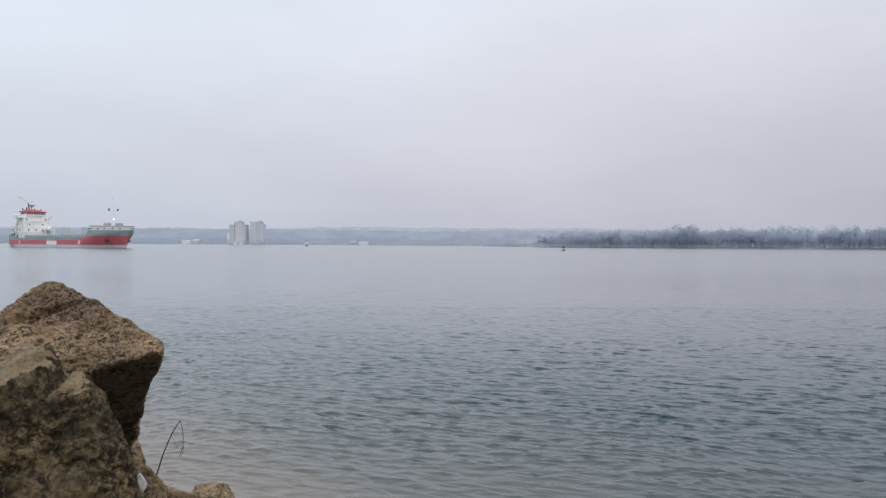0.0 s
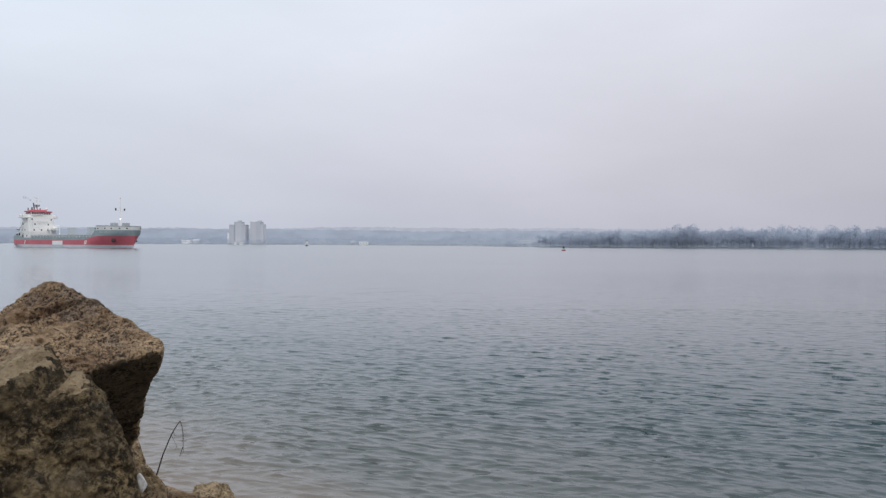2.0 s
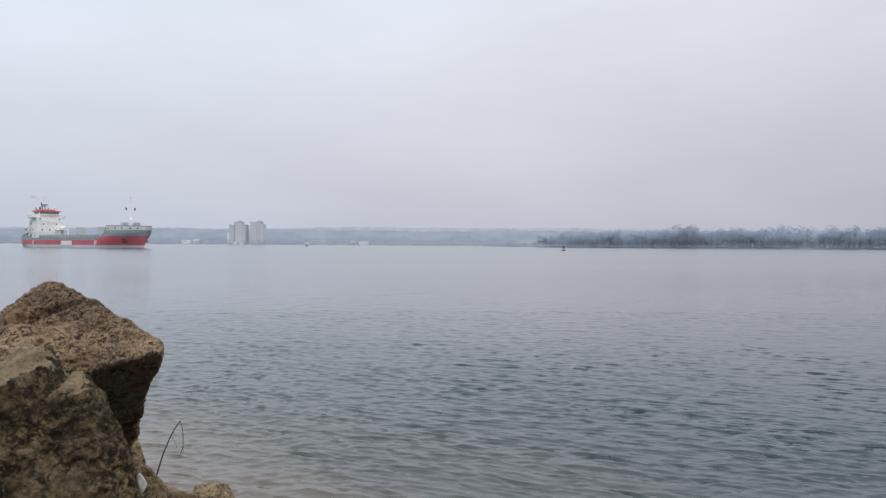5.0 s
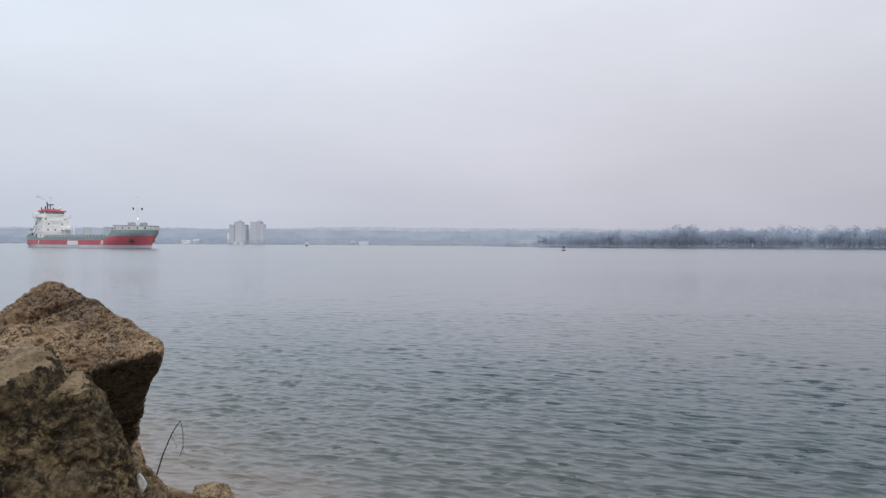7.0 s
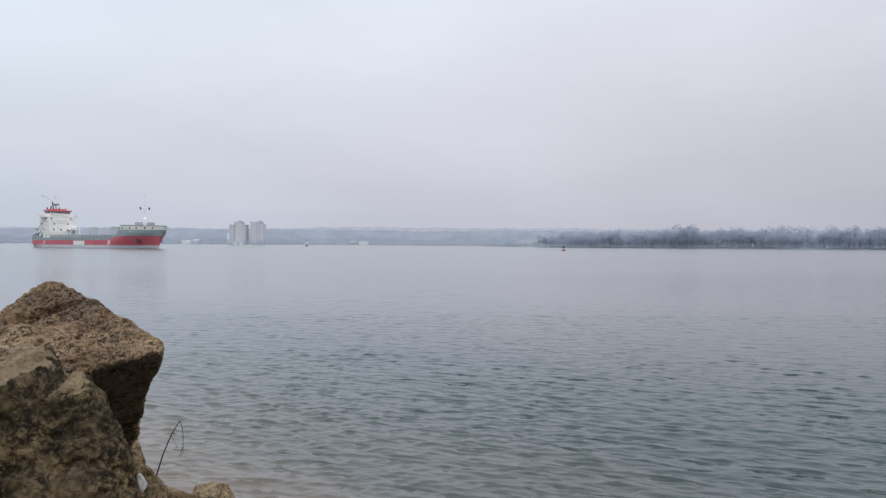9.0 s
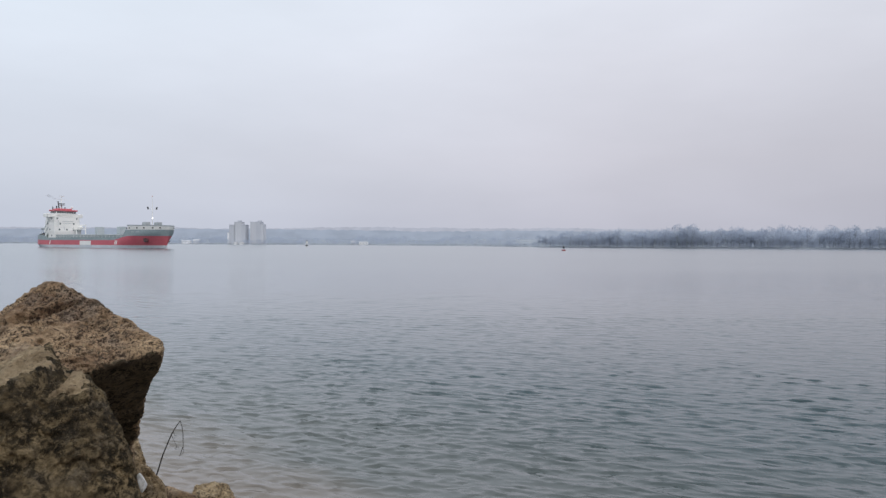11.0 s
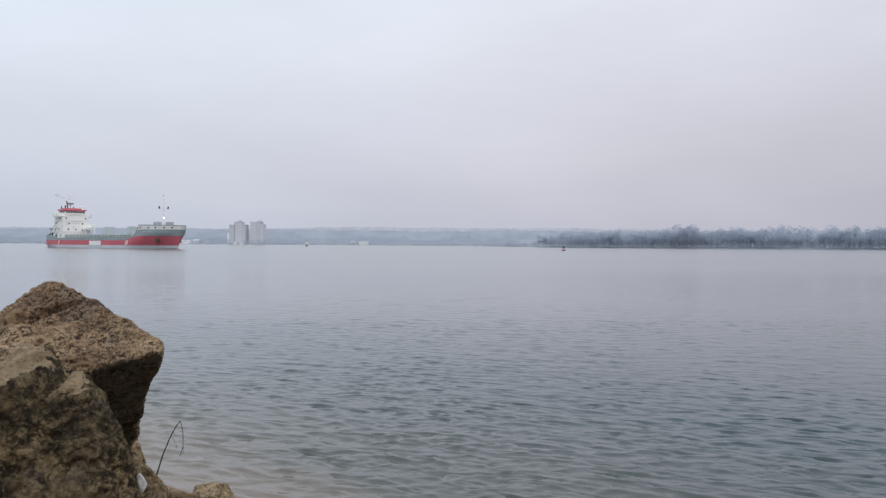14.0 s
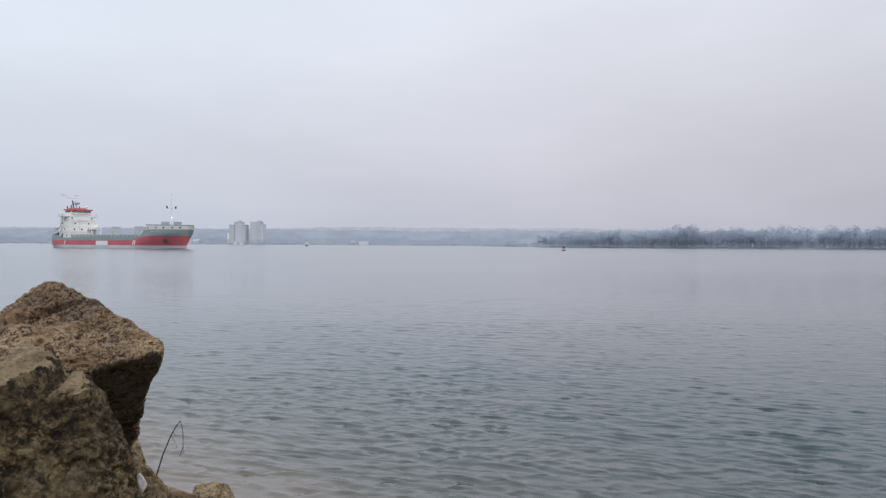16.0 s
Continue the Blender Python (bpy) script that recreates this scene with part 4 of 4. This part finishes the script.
        spar(wing, "wing_brace", (13.6, side * 8.2, 15.0), (13.6, side * 6.1, 12.6), 0.16, M_WHITE)
    bridge = slab(ship, "wheelhouse", 13.0, 0.4, 16.6, 5.6, 10.0, 2.7, M_WHITE, "white wheelhouse", 0.2)
    for k in range(8):
        slab(bridge, "bridge_window", 15.82, 0.4 + (k - 3.5) * 1.18, 17.35, 0.1, 1.0, 0.8, M_GLASS, "dark bridge window", 0.02)
    for k in range(4):
        slab(bridge, "bridge_window", 11.0 + k * 1.3, -4.62, 17.35, 1.1, 0.1, 0.8, M_GLASS, "dark bridge window", 0.02)
    slab(ship, "canopy", 13.2, 0.3, 18.35, 6.4, 11.2, 0.7, M_RED, "red wheelhouse roof", 0.2)
    slab(ship, "roof_house", 12.6, 0.3, 18.95, 4.4, 7.0, 0.8, M_RED, "red upper roof house", 0.2)
    # radar mast, funnel and aerials
    slab(ship, "funnel", 8.2, 0.6, 14.8, 2.6, 3.6, 7.8, M_RED, "red funnel casing", 0.3)
    for y, top in ((-0.7, 20.9), (0.5, 23.2), (1.7, 21.2)):
        bm = bmesh.new()
        rod(bm, (8.9, y, 18.2), (7.6 if y == 0.5 else 8.6, y, top), 0.30, 0.26, 10)
        part("exhaust_pipe", bm, M_BLACK, ship, "black exhaust pipe")
    radar = spar(ship, "radar_mast", (11.6, 0, 18.8), (11.6, 0, 26.0), 0.26, M_WHITE, "radar mast", 0.12)
    slab(radar, "platform", 11.8, 0, 21.2, 1.8, 2.6, 0.2, M_BLACK)
    slab(radar, "scanner", 12.2, 0, 21.8, 0.4, 3.2, 0.4, M_BLACK, "dark radar scanner", 0.1)
    slab(radar, "scanner", 12.2, 0, 25.6, 0.35, 2.4, 0.3, M_WHITE, "white radar scanner", 0.08)
    spar(radar, "yard", (11.6, -2.4, 24.0), (11.6, 2.4, 24.0), 0.07, M_WHITE)
    bm = bmesh.new()
    bmesh.ops.create_icosphere(bm, subdivisions=2, radius=0.55, matrix=Matrix.Translation((14.2, 4.0, 20.0)))
    rod(bm, (14.2, 4.0, 18.8), (14.2, 4.0, 19.8), 0.12, 0.12, 6)
    part("satellite_dome", bm, M_WHITE, ship, "white satellite dome", True)
    for y in (-3.6, -1.8, 2.4):
        bm = bmesh.new()
        rod(bm, (10.6, y, 18.7), (10.6, y, 20.3), 0.28, 0.22, 8)
        part("roof_vent", bm, M_BLACK, ship)
    # boats, stores crane and stern gear
    for side in (-1, 1):
        bm = bmesh.new()
        bmesh.ops.create_uvsphere(bm, u_segments=14, v_segments=8, radius=1, matrix=Matrix.LocRotScale((6.0, side * 6.0, 9.3), None, (1.9, 0.75, 0.6)))
        boat = part("lifeboat", bm, M_HATCH if side < 0 else M_ORANGE, ship, "covered lifeboat on davits", True)
        for xx in (4.8, 7.2):
            spar(boat, "davit", (xx, side * 5.4, 6.0), (xx, side * 6.3, 9.6), 0.13, M_WHITE)
    post = spar(ship, "stores_crane", (17.6, 6.2, 4.0), (17.6, 6.2, 11.0), 0.32, M_WHITE, "white stores crane")
    spar(post, "jib", (17.6, 6.2, 11.0), (23.6, 6.0, 11.2), 0.22, M_WHITE)
    spar(post, "jib_support", (23.4, 6.0, 4.4), (23.4, 6.0, 11.2), 0.2, M_WHITE)
    frame_ = slab(ship, "boat_platform", 19.5, 4.6, 8.9, 5.0, 5.0, 0.25, M_WHITE, "white boat platform on posts")
    for xx in (17.4, 21.6):
        for yy in (2.4, 6.8):
            spar(frame_, "post", (xx, yy, 4.0), (xx, yy, 9.6), 0.16, M_WHITE)
    for zz in (9.4, 10.0):
        spar(frame_, "rail", (21.7, 2.3, zz), (21.7, 7.0, zz), 0.06, M_WHITE)
        spar(frame_, "rail", (17.2, 2.3, zz), (21.7, 2.3, zz), 0.06, M_WHITE)
    bm = bmesh.new()
    bmesh.ops.create_uvsphere(bm, u_segments=12, v_segments=8, radius=1, matrix=Matrix.LocRotScale((19.6, 5.2, 10.0), None, (2.1, 0.9, 0.9)))
    part("rescue_boat", bm, M_WHITE, frame_, "white rescue boat", True)
    for zz, lx, ly in ((7.3, 10.0, 13.8), (10.2, 9.8, 13.6), (13.0, 9.0, 12.8)):
        for k in range(2):
            z = zz + 0.5 + 0.45 * k
            spar(ship, "deck_rail", (13.3 - lx / 2, -ly / 2, z), (13.3 + lx / 2, -ly / 2, z), 0.05, M_WHITE)
            spar(ship, "deck_rail", (13.3 + lx / 2, -ly / 2, z), (13.3 + lx / 2, ly / 2, z), 0.05, M_WHITE)
    for zz in (5.2, 8.2, 11.1):
        spar(ship, "stair", (9.4, -6.8, zz - 1.2), (12.4, -6.8, zz + 1.8), 0.14, M_HATCH)
    slab(ship, "stern_bulwark", 0.5, 0, 6.3, 0.2, 10.0, 0.9, M_GREEN)
    slab(ship, "mooring_winch", 2.2, -2.5, 6.3, 1.6, 2.0, 1.2, M_BLACK, "dark mooring winch", 0.2)
    slab(ship, "mooring_winch", 3.4, -4.4, 6.6, 1.4, 1.2, 1.2, M_BLACK, "dark mooring winch", 0.2)
    for z in (7.0, 7.5):
        spar(ship, "stern_rail", (0.6, -5.0, z), (8, -7.2, z), 0.05, M_WHITE)
    return ship


SHIP = cargo_ship()


def bow_wave():
    """The low swell that the ship pushes along its side."""
    us, ws = np.linspace(0, 1, 160), np.linspace(0, 1, 12)
    U, W = np.meshgrid(us, ws)
    s = 99 - U * 112
    half = np.array([hull_half(min(max(v, 0), 96), 0.2) for v in s.ravel()]).reshape(s.shape)
    Y = -(half * 0.92 + W * (1.2 + 9 * U))
    Z = 0.10 * np.sin(W * 9 - U * 30) * (1 - W) + 0.16 * np.exp(-((U - 0.04) / 0.05) ** 2) * (1 - W) - 0.06 * W
    ob = new("bow_wave", grid_mesh("bow_wave", np.stack([s, Y, Z], 2), len(ws), len(us), M_WAVE))
    return tagged(ob, "low smooth wave running along the ship's side", "water", kind="structure")


WAKE = bow_wave()


def exhaust_smoke():
    """Thin dark exhaust that trails from the tallest pipe, in a few drawn-out wisps."""
    m = bpy.data.materials.new("thin_smoke")
    m.use_nodes = True
    nt = m.node_tree
    nt.nodes.clear()
    out, mix, clear, d = (nt.nodes.new(k) for k in ("ShaderNodeOutputMaterial", "ShaderNodeMixShader", "ShaderNodeBsdfTransparent", "ShaderNodeBsdfDiffuse"))
    d.inputs[0].default_value = (0.10, 0.10, 0.11, 1)
    mix.inputs[0].default_value = 0.05
    nt.links.new(clear.outputs[0], mix.inputs[1])
    nt.links.new(d.outputs[0], mix.inputs[2])
    nt.links.new(mix.outputs[0], out.inputs[0])
    rng = random.Random(9)
    bm = bmesh.new()
    for k in range(6):
        u = k / 5
        at = (7.2 - 9.5 * u + rng.uniform(-0.5, 0.5), 0.5 + rng.uniform(-0.6, 0.6) * (0.3 + u), 23.4 + 3.2 * u ** 0.7 + rng.uniform(-0.4, 0.4))
        size = (1.0 + 0.5 * u, 0.4 + 0.5 * u, 0.3 + 0.4 * u)
        bmesh.ops.create_icosphere(bm, subdivisions=2, radius=1, matrix=Matrix.LocRotScale(at, Euler((0, 0.35, rng.uniform(-0.3, 0.3))), size))
    ob = new("exhaust_smoke", mesh_from("exhaust_smoke", bm, m, True))
    return tagged(ob, "thin dark exhaust smoke trailing from the ship's funnel", "smoke", kind="stuff")


SMOKE = exhaust_smoke()


def motions():
    dx, dy = math.sin(radians(56.677)), -math.cos(radians(56.677))
    rows = []
    for t in (0.0, 4.0, 8.0, 12.0, 16.0):
        d = 2.7415 * (t - 8) - 50
        rows.append((t, pose(-167.18 + dx * d, 327.15 + dy * d, 0, 0, 0, -33.323)))
    walk(SHIP, rows)
    walk(WAKE, rows)
    walk(SMOKE, rows)
    walk(WAVES_A, [(0.0, pose(2.0, 3.2, -0.004)), (16.0, pose(-2.4, -3.6, -0.004))])
    walk(WAVES_B, [(0.0, pose(-3.0, 3.0, 0.0)), (16.0, pose(3.6, -2.6, 0.0))])


motions()
